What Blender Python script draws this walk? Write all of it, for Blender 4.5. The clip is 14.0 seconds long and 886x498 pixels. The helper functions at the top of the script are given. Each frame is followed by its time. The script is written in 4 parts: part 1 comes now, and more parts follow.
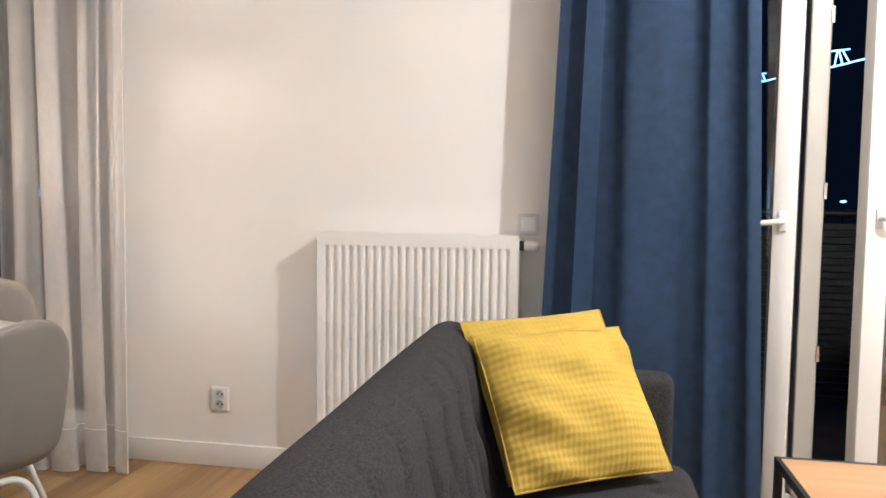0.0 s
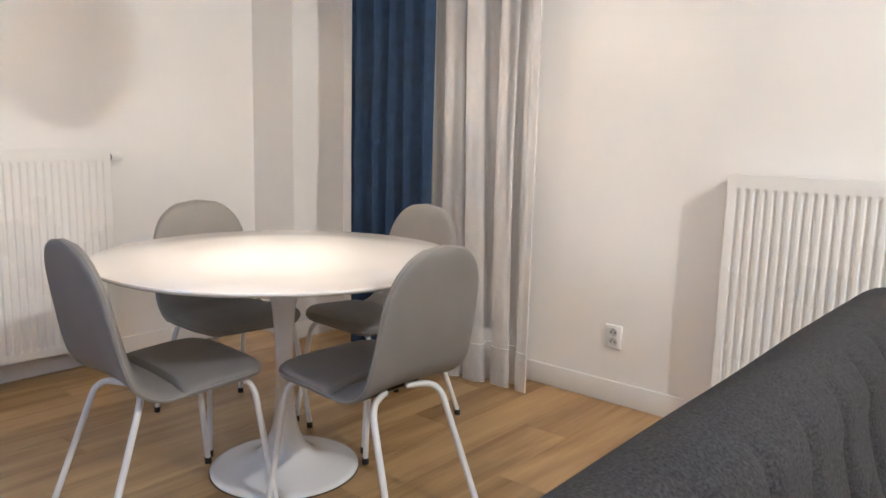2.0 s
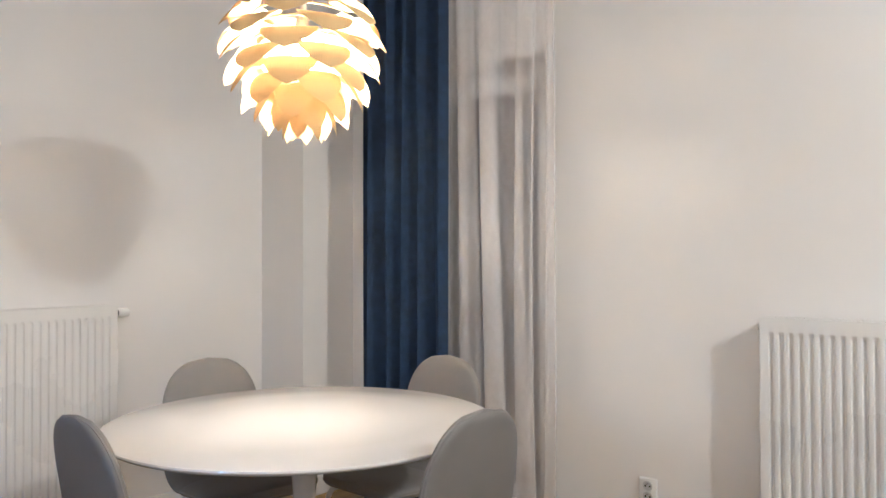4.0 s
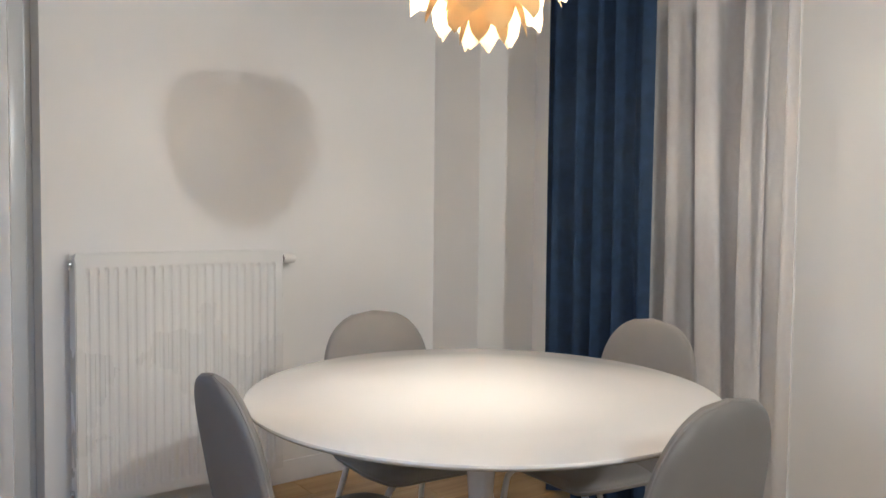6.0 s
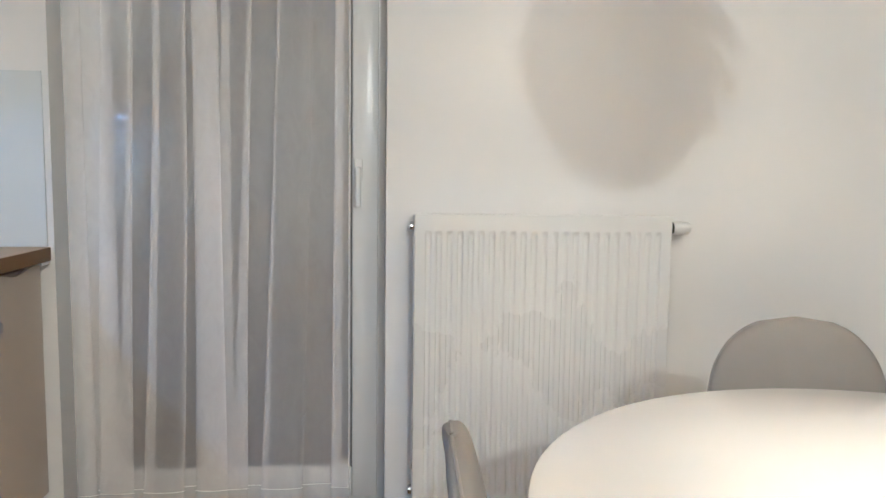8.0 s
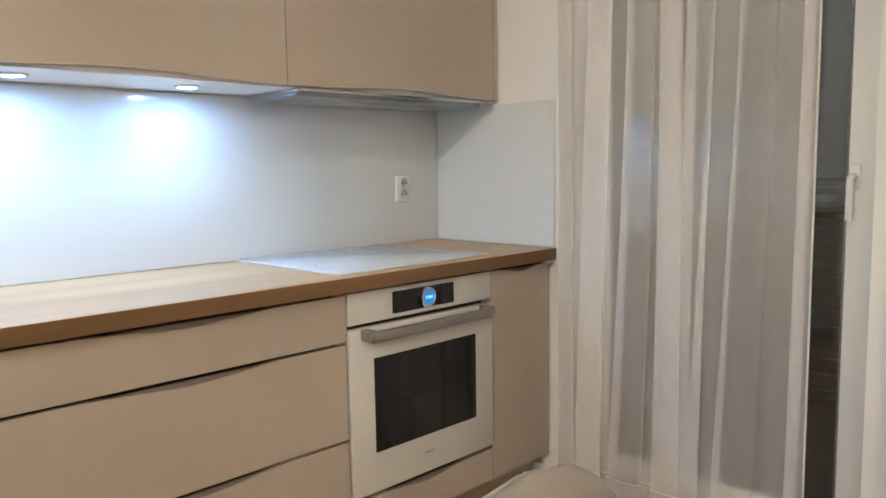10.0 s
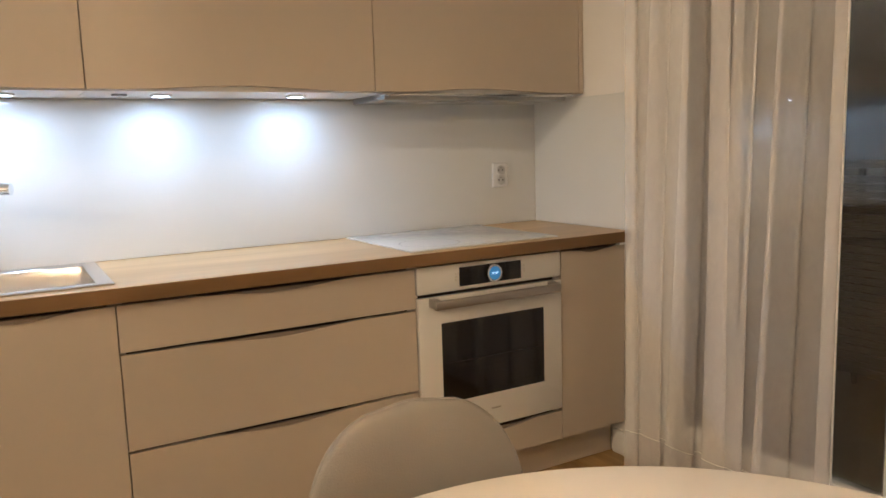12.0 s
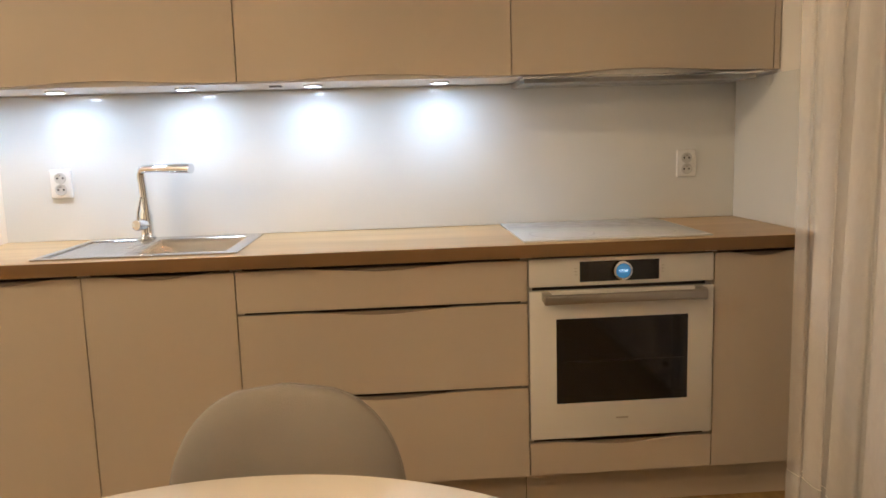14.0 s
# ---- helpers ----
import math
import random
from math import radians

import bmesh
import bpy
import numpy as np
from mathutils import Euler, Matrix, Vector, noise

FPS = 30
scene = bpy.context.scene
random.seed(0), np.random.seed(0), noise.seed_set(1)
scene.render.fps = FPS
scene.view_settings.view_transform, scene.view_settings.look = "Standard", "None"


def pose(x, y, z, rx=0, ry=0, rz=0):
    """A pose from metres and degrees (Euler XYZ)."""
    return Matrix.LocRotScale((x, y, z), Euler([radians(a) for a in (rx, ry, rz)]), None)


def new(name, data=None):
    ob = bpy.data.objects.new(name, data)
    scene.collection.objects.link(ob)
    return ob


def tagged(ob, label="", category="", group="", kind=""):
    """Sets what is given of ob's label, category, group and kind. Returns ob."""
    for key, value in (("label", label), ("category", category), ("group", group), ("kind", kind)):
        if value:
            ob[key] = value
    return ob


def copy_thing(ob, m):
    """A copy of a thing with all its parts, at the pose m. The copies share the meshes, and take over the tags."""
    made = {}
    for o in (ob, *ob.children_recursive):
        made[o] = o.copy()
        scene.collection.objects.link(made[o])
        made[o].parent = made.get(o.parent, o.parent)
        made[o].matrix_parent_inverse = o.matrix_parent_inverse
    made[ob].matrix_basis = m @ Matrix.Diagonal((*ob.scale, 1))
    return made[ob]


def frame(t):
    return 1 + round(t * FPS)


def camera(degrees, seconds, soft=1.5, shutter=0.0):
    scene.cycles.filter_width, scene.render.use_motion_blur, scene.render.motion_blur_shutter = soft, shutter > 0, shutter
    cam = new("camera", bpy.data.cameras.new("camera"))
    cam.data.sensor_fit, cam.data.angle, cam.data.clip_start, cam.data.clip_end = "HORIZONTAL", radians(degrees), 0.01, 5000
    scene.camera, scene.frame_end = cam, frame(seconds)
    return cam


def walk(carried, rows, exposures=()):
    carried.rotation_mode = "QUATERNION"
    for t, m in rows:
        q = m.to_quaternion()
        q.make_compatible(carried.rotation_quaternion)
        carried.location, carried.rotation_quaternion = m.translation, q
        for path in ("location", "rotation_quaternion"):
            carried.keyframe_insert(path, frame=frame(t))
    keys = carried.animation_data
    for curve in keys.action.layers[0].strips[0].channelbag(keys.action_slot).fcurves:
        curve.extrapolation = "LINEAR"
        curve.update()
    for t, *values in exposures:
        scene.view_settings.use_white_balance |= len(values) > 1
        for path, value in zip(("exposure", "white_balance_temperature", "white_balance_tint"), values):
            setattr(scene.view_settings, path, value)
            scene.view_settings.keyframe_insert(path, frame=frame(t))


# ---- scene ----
cam = camera(60.90, 14.0, soft=1.6)
ROWS = [
    (0.0, 0.437, 0.290, 1.150, 10.42, -3.88, -0.77),
    (0.5, 0.418, 0.363, 1.135, 20.09, -3.89, -0.93),
    (1.0, 0.407, 0.396, 1.159, 29.17, -4.74, -0.96),
    (1.5, 0.409, 0.378, 1.152, 36.18, -5.96, -1.29),
    (2.0, 0.409, 0.370, 1.150, 40.64, -9.16, -1.35),
    (2.5, 0.405, 0.364, 1.147, 42.62, -8.69, -0.61),
    (3.0, 0.386, 0.360, 1.174, 41.32, -2.98, 0.23),
    (3.2, 0.360, 0.354, 1.198, 39.60, -0.54, 0.64),
    (5.3, 0.114, 0.514, 1.222, 41.79, 1.50, 0.01),
    (5.5, 0.079, 0.574, 1.206, 45.34, 0.15, -0.90),
    (6.0, -0.114, 0.648, 1.167, 52.71, -2.54, -0.55),
    (6.5, -0.335, 0.696, 1.186, 61.03, -3.42, -0.75),
    (7.0, -0.480, 0.770, 1.192, 69.06, -4.17, -0.93),
    (7.5, -0.612, 0.914, 1.183, 77.17, -5.10, -1.04),
    (8.0, -0.751, 1.105, 1.139, 85.02, -5.68, -0.78),
    (8.5, -0.893, 1.266, 1.140, 95.59, -7.06, -0.55),
    (8.8, -0.898, 1.275, 1.161, 103.98, -7.54, -0.99),
    (9.0, -0.916, 1.332, 1.166, 111.00, -7.68, -0.38),
    (9.2, -0.941, 1.414, 1.174, 117.81, -7.46, -0.18),
    (11.3, -0.918, 2.106, 1.237, 144.04, -6.58, 2.40),
    (11.5, -0.945, 2.153, 1.247, 145.25, -7.05, 2.24),
    (12.0, -1.054, 2.230, 1.241, 149.70, -7.68, 1.83),
    (12.5, -1.221, 2.287, 1.257, 154.31, -8.24, 1.26),
    (13.0, -1.399, 2.353, 1.255, 162.88, -8.12, 1.67),
    (13.5, -1.598, 2.412, 1.235, 170.48, -7.85, 1.96),
    (14.0, -1.768, 2.392, 1.222, 176.02, -8.02, 1.73),
]
EXPOSURES = [
    (0.0, 0.54, 3970, 9), (2.5, 0.52, 3850, 8), (5.5, 0.08, 3800, 6), (7.5, 0.37, 3745, 4), (9.2, 0.50, 3800, 2), (11.3, 0.16, 4690, 8), (12.5, 0.06, 4900, 8), (14.0, 0.02, 5130, 8),
]
walk(cam, [(t, pose(x, y, z, 90 + pitch, roll, yaw)) for t, x, y, z, yaw, pitch, roll in ROWS], EXPOSURES)

# ---- world and lights ----
world = bpy.data.worlds.new("night")
scene.world = world
world.use_nodes = True
world.node_tree.nodes["Background"].inputs[0].default_value = (0.006, 0.008, 0.012, 1)
world.node_tree.nodes["Background"].inputs[1].default_value = 0.3

WARM = (1.0, 0.66, 0.33)
AMBER = (1.0, 0.59, 0.25)
COOL = (0.91, 0.955, 0.98)
CEILING_W, BULB_E, SPOT_W = 182.0, 1450.0, 0.88


def lamp(name, kind, place, power, colour, size):
    data = bpy.data.lights.new(name, kind)
    data.energy, data.color, data.shadow_soft_size = power, colour, size
    ob = new(name, data)
    ob.location = place
    return ob


lamp("ceiling_bulb", "POINT", (1.95, 1.75, 2.62), CEILING_W, WARM, 0.045)
SPOTS = (-0.22, -0.646, -1.075, -1.510, -1.950)
for sx in SPOTS:
    sp = lamp("spot_bulb", "AREA", (sx, -0.292, 1.424), SPOT_W, COOL, 0.025)
    sp.data.shape, sp.data.size = "DISK", 0.05

# ---- materials ----


def mat(name, colour, rough=0.5, metal=0.0, var=0.06, scale=6.0, bump=0.0, bscale=200.0, spec=0.5, coat=0.0, sheen=0.0):
    m = bpy.data.materials.new(name)
    m.use_nodes = True
    nt = m.node_tree
    b = nt.nodes["Principled BSDF"]
    tc = nt.nodes.new("ShaderNodeTexCoord")
    b.inputs["Roughness"].default_value, b.inputs["Metallic"].default_value = rough, metal
    b.inputs["Specular IOR Level"].default_value = spec
    b.inputs["Coat Weight"].default_value = coat
    b.inputs["Sheen Weight"].default_value = sheen
    n = nt.nodes.new("ShaderNodeTexNoise")
    n.inputs["Scale"].default_value, n.inputs["Detail"].default_value = scale, 6
    nt.links.new(tc.outputs["Object"], n.inputs["Vector"])
    r = nt.nodes.new("ShaderNodeMapRange")
    r.inputs[1].default_value, r.inputs[2].default_value = 0.3, 0.7
    r.inputs[3].default_value, r.inputs[4].default_value = 1 - var, 1 + var * 0.5
    nt.links.new(n.outputs[0], r.inputs[0])
    mx = nt.nodes.new("ShaderNodeVectorMath")
    mx.operation = "SCALE"
    mx.inputs[0].default_value = colour
    nt.links.new(r.outputs[0], mx.inputs["Scale"])
    nt.links.new(mx.outputs[0], b.inputs["Base Color"])
    rr = nt.nodes.new("ShaderNodeMapRange")
    rr.inputs[3].default_value, rr.inputs[4].default_value = max(rough - 0.06, 0.02), min(rough + 0.06, 1)
    nt.links.new(n.outputs[0], rr.inputs[0])
    nt.links.new(rr.outputs[0], b.inputs["Roughness"])
    if bump:
        n2 = nt.nodes.new("ShaderNodeTexNoise")
        n2.inputs["Scale"].default_value, n2.inputs["Detail"].default_value = bscale, 4
        nt.links.new(tc.outputs["Object"], n2.inputs["Vector"])
        bp = nt.nodes.new("ShaderNodeBump")
        bp.inputs["Strength"].default_value, bp.inputs["Distance"].default_value = bump, 0.002
        nt.links.new(n2.outputs[0], bp.inputs["Height"])
        nt.links.new(bp.outputs[0], b.inputs["Normal"])
    return m


def wood_mat(name, dark, light, along="y", rough=0.42, vary=True):
    m = bpy.data.materials.new(name)
    m.use_nodes = True
    nt = m.node_tree
    b = nt.nodes["Principled BSDF"]
    tc = nt.nodes.new("ShaderNodeTexCoord")
    info = nt.nodes.new("ShaderNodeObjectInfo")
    off = nt.nodes.new("ShaderNodeVectorMath")
    off.operation = "SCALE"
    off.inputs[0].default_value = (37.0, 53.0, 11.0)
    nt.links.new(info.outputs["Random"], off.inputs["Scale"])
    add = nt.nodes.new("ShaderNodeVectorMath")
    nt.links.new(tc.outputs["Object"], add.inputs[0])
    nt.links.new(off.outputs[0], add.inputs[1])
    grain = []
    for k, (across, length) in enumerate(((9.0, 0.9), (60.0, 2.5), (3.0, 1.2))):
        mp = nt.nodes.new("ShaderNodeMapping")
        mp.inputs["Scale"].default_value = (length, across, across) if along == "x" else (across, length, across)
        nt.links.new(add.outputs[0], mp.inputs["Vector"])
        n = nt.nodes.new("ShaderNodeTexNoise")
        n.inputs["Scale"].default_value, n.inputs["Detail"].default_value = 1.0, 5
        n.inputs["Distortion"].default_value = 0.8 if k == 0 else 0.2
        nt.links.new(mp.outputs[0], n.inputs["Vector"])
        grain.append(n)
    s1 = nt.nodes.new("ShaderNodeMath")
    s1.operation = "MULTIPLY_ADD"
    s1.inputs[1].default_value = 0.35
    nt.links.new(grain[1].outputs[0], s1.inputs[0])
    nt.links.new(grain[0].outputs[0], s1.inputs[2])
    s2 = nt.nodes.new("ShaderNodeMath")
    s2.operation = "MULTIPLY_ADD"
    s2.inputs[1].default_value = 0.3
    nt.links.new(grain[2].outputs[0], s2.inputs[0])
    nt.links.new(s1.outputs[0], s2.inputs[2])
    rp = nt.nodes.new("ShaderNodeMapRange")
    rp.inputs[1].default_value, rp.inputs[2].default_value = 0.55, 1.1
    nt.links.new(s2.outputs[0], rp.inputs[0])
    mx = nt.nodes.new("ShaderNodeMix")
    mx.data_type = "RGBA"
    mx.inputs[6].default_value, mx.inputs[7].default_value = (*dark, 1), (*light, 1)
    nt.links.new(rp.outputs[0], mx.inputs[0])
    last = mx.outputs[2]
    if vary:
        hv = nt.nodes.new("ShaderNodeHueSaturation")
        vr = nt.nodes.new("ShaderNodeMapRange")
        vr.inputs[3].default_value, vr.inputs[4].default_value = 0.95, 1.05
        nt.links.new(info.outputs["Random"], vr.inputs[0])
        nt.links.new(vr.outputs[0], hv.inputs["Value"])
        nt.links.new(last, hv.inputs["Color"])
        last = hv.outputs[0]
    nt.links.new(last, b.inputs["Base Color"])
    b.inputs["Roughness"].default_value = rough
    bp = nt.nodes.new("ShaderNodeBump")
    bp.inputs["Strength"].default_value, bp.inputs["Distance"].default_value = 0.15, 0.001
    nt.links.new(grain[1].outputs[0], bp.inputs["Height"])
    nt.links.new(bp.outputs[0], b.inputs["Normal"])
    return m


def emit_mat(name, colour, strength):
    m = bpy.data.materials.new(name)
    m.use_nodes = True
    b = m.node_tree.nodes["Principled BSDF"]
    b.inputs["Base Color"].default_value = (*colour, 1)
    b.inputs["Emission Color"].default_value = (*colour, 1)
    b.inputs["Emission Strength"].default_value = strength
    return m


def veil_mat(name, colour, cover, through_light=0.5, weave=0.0):
    """Cloth or thin plastic: part open, part diffuse, part translucent."""
    m = bpy.data.materials.new(name)
    m.use_nodes = True
    nt = m.node_tree
    nt.nodes.remove(nt.nodes["Principled BSDF"])
    out = nt.nodes["Material Output"]
    d, tl = nt.nodes.new("ShaderNodeBsdfDiffuse"), nt.nodes.new("ShaderNodeBsdfTranslucent")
    d.inputs[0].default_value = tl.inputs[0].default_value = (*colour, 1)
    mix = nt.nodes.new("ShaderNodeMixShader")
    mix.inputs[0].default_value = through_light
    nt.links.new(d.outputs[0], mix.inputs[1])
    nt.links.new(tl.outputs[0], mix.inputs[2])
    last = mix.outputs[0]
    if cover < 1:
        tr = nt.nodes.new("ShaderNodeBsdfTransparent")
        m2 = nt.nodes.new("ShaderNodeMixShader")
        nt.links.new(tr.outputs[0], m2.inputs[1])
        nt.links.new(last, m2.inputs[2])
        tc = nt.nodes.new("ShaderNodeTexCoord")
        mp = nt.nodes.new("ShaderNodeMapping")
        mp.inputs["Scale"].default_value = (1, 1, 0.5)
        n = nt.nodes.new("ShaderNodeTexNoise")
        n.inputs["Scale"].default_value, n.inputs["Detail"].default_value, n.inputs["Distortion"].default_value = 26, 5, 1.5
        nt.links.new(tc.outputs["Object"], mp.inputs["Vector"])
        nt.links.new(mp.outputs[0], n.inputs["Vector"])
        r = nt.nodes.new("ShaderNodeMapRange")
        r.inputs[1].default_value, r.inputs[2].default_value = 0.3, 0.7
        r.inputs[3].default_value, r.inputs[4].default_value = cover - weave, min(cover + weave, 1)
        nt.links.new(n.outputs[0], r.inputs[0])
        nt.links.new(r.outputs[0], m2.inputs[0])
        last = m2.outputs[0]
    nt.links.new(last, out.inputs[0])
    return m


def pane_mat(name, tint=(0.93, 0.95, 0.95)):
    m = bpy.data.materials.new(name)
    m.use_nodes = True
    nt = m.node_tree
    nt.nodes.remove(nt.nodes["Principled BSDF"])
    tr, gl, fr, mx = (nt.nodes.new("ShaderNode" + k) for k in ("BsdfTransparent", "BsdfGlossy", "Fresnel", "MixShader"))
    tr.inputs[0].default_value = (*tint, 1)
    gl.inputs["Roughness"].default_value = 0.01
    fr.inputs[0].default_value = 1.6
    nt.links.new(fr.outputs[0], mx.inputs[0])
    nt.links.new(tr.outputs[0], mx.inputs[1])
    nt.links.new(gl.outputs[0], mx.inputs[2])
    nt.links.new(mx.outputs[0], nt.nodes["Material Output"].inputs[0])
    return m


def waffle_mat(name, colour, pitch):
    m = mat(name, colour, 0.85, var=0.12, scale=9, spec=0.2)
    nt = m.node_tree
    b = nt.nodes["Principled BSDF"]
    tc = nt.nodes.new("ShaderNodeTexCoord")
    waves = []
    for axis, k in (("X", 1.0), ("Y", 0.78)):
        w = nt.nodes.new("ShaderNodeTexWave")
        w.bands_direction = axis
        w.inputs["Scale"].default_value, w.inputs["Distortion"].default_value = 0.314 / pitch * k, 0.6
        w.inputs["Detail Scale"].default_value = 3
        nt.links.new(tc.outputs["Object"], w.inputs["Vector"])
        waves.append(w)
    ad = nt.nodes.new("ShaderNodeMath")
    ad.operation = "MULTIPLY_ADD"
    ad.inputs[1].default_value = 0.5
    nt.links.new(waves[0].outputs["Fac"], ad.inputs[0])
    nt.links.new(waves[1].outputs["Fac"], ad.inputs[2])
    bp = nt.nodes.new("ShaderNodeBump")
    bp.inputs["Strength"].default_value, bp.inputs["Distance"].default_value = 0.42, 0.003
    nt.links.new(ad.outputs[0], bp.inputs["Height"])
    nt.links.new(bp.outputs[0], b.inputs["Normal"])
    return m


WALL = mat("wall_paint", (0.83, 0.815, 0.79), 0.7, var=0.025, scale=1.5, bump=0.12, bscale=160, spec=0.3)
CEIL = mat("ceiling_paint", (0.83, 0.82, 0.80), 0.8, var=0.02, scale=1.5, bump=0.1, spec=0.2)
TRIM = mat("white_trim", (0.80, 0.79, 0.77), 0.35, var=0.02, scale=3)
PVC = mat("white_pvc", (0.82, 0.82, 0.81), 0.25, var=0.02, scale=3)
ENAMEL = mat("white_enamel", (0.80, 0.79, 0.76), 0.28, var=0.02, scale=3)
BLACK = mat("black_plastic", (0.012, 0.012, 0.013), 0.4)
RUBBER = mat("black_rubber", (0.02, 0.02, 0.02), 0.7)
OAK = wood_mat("oak_floor", (0.20, 0.115, 0.032), (0.49, 0.335, 0.125), "y", 0.38)
GAP = mat("plank_joint", (0.10, 0.055, 0.025), 0.8)
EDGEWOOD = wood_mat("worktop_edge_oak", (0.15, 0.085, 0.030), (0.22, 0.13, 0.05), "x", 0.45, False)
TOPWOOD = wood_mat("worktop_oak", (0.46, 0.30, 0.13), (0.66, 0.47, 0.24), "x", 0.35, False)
TABLEWOOD = wood_mat("table_oak", (0.40, 0.22, 0.09), (0.58, 0.36, 0.17), "x", 0.4, False)
FRONT = mat("cream_lacquer", (0.51, 0.445, 0.36), 0.38, var=0.02, scale=2)
CARCASS = mat("carcass", (0.60, 0.55, 0.48), 0.5, var=0.03)
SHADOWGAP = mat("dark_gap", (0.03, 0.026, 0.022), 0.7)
GRIP = mat("grip_metal", (0.26, 0.22, 0.18), 0.4, 0.5)
GLASSW = mat("white_glass", (0.72, 0.735, 0.73), 0.05, var=0.01, scale=1)
HOBW = mat("white_hob_glass", (0.74, 0.75, 0.75), 0.14, var=0.03, scale=25)
HOBRING = mat("hob_ring", (0.50, 0.50, 0.50), 0.2)
STEEL = mat("brushed_steel", (0.62, 0.63, 0.65), 0.24, 1.0, var=0.08, scale=30)
CHROME = mat("chrome", (0.80, 0.82, 0.85), 0.06, 1.0, var=0.02)
OVENW = mat("oven_white", (0.70, 0.69, 0.66), 0.15, var=0.01)
OVENGLASS = mat("oven_black_glass", (0.010, 0.009, 0.008), 0.05, var=0.0)
OVENRACK = mat("oven_rack", (0.05, 0.045, 0.04), 0.3, 0.8)
HANDLEM = mat("handle_metal", (0.42, 0.39, 0.35), 0.3, 0.9)
HOODM = mat("hood_grey", (0.35, 0.35, 0.34), 0.3, 0.8)
SCREEN = emit_mat("blue_display", (0.06, 0.20, 0.36), 0.45)
DIGIT = emit_mat("display_digits", (0.7, 0.9, 1.0), 1.2)
CHAIRFAB = mat("grey_upholstery", (0.220, 0.206, 0.190), 0.62, var=0.10, scale=5, bump=0.35, bscale=420)
PIPING = mat("grey_piping", (0.255, 0.240, 0.222), 0.6, bump=0.3, bscale=400)
LEGW = mat("white_tube", (0.78, 0.77, 0.75), 0.3, var=0.02)
TABLEW = mat("white_table_lacquer", (0.82, 0.80, 0.77), 0.11, var=0.01, scale=2)
SOFAFAB = mat("charcoal_fabric", (0.042, 0.042, 0.044), 0.9, var=0.62, scale=210, bump=1.0, bscale=520, spec=0.2)
BLUE = mat("navy_velvet", (0.024, 0.041, 0.088), 0.8, var=0.18, scale=22, bump=0.4, bscale=300, spec=0.2)
YELLOW = waffle_mat("mustard_corduroy", (0.50, 0.365, 0.034), 0.0145)
SHEER = veil_mat("sheer_voile", (0.97, 0.945, 0.93), 0.345, 0.14, 0.012)
HEM = veil_mat("sheer_hem", (0.90, 0.89, 0.88), 0.34, 0.30, 0.02)
HEMLINE = veil_mat("sheer_thread", (0.86, 0.85, 0.84), 0.9, 0.3, 0.0)
# White petals; the bulb's warm golden glow is put into their colour.
PETAL = veil_mat("glow_tinted_petal", (0.58, 0.44, 0.20), 1.0, 0.012)
PANE = pane_mat("window_pane")
# Grey stands in for the shade inside the shallow socket wells.
SOCKETIN = mat("socket_well_shade", (0.58, 0.58, 0.57), 0.4)
SEAL = mat("grey_seal", (0.16, 0.16, 0.16), 0.7)
# Darker than the PVC: the recessed post's shade is in this colour.
FRAMEIN = mat("shaded_frame", (0.58, 0.56, 0.50), 0.4)
WICKER = mat("dark_wicker", (0.030, 0.028, 0.027), 0.6, var=0.3, scale=40)
CONCRETE = mat("balcony_concrete", (0.16, 0.155, 0.15), 0.85, var=0.2, bump=0.4)
BLACKMETAL = mat("black_metal", (0.018, 0.018, 0.019), 0.45, 0.3)
BULB = emit_mat("warm_bulb", AMBER, BULB_E)
SPOTGLASS = emit_mat("spot_glass", COOL, 60.0)
# Emission for the street lamp head, and for crane jibs instead of floodlighting.
FARLIGHT = emit_mat("far_lamp", (0.70, 0.92, 1.0), 2.2)

# ---- mesh helpers ----


def part(name, bm, material, parent=None, label="", smooth=False):
    me = bpy.data.meshes.new(name)
    bm.normal_update()
    bm.to_mesh(me)
    bm.free()
    me.materials.append(material)
    if smooth:
        for p in me.polygons:
            p.use_smooth = True
        me.set_sharp_from_angle(angle=radians(40))
    ob = new(name, me)
    if parent:
        ob.parent = parent
    if label:
        tagged(ob, label)
    return ob


def thing(name, label, category, group="", kind="", place=(0, 0, 0), turn=0):
    ob = new(name)
    ob.empty_display_size = 0.05
    ob.matrix_basis = pose(*place, 0, 0, turn)
    return tagged(ob, label, category, group, kind)


def box(bm, x0, x1, y0, y1, z0, z1, bevel=0.0, seg=1):
    r = bmesh.ops.create_cube(bm, size=1.0)
    for v in r["verts"]:
        v.co = Vector(((x0 + x1) / 2 + v.co.x * (x1 - x0), (y0 + y1) / 2 + v.co.y * (y1 - y0), (z0 + z1) / 2 + v.co.z * (z1 - z0)))
    if bevel:
        es = list({e for v in r["verts"] for e in v.link_edges})
        bmesh.ops.bevel(bm, geom=es, offset=bevel, segments=seg, affect="EDGES", profile=0.5)
    return bm


def boxes(*rows, bevel=0.0, seg=1):
    bm = bmesh.new()
    for r in rows:
        one = box(bmesh.new(), *r, bevel=bevel, seg=seg)
        tmp = bpy.data.meshes.new("tmp")
        one.to_mesh(tmp)
        one.free()
        bm.from_mesh(tmp)
        bpy.data.meshes.remove(tmp)
    return bm


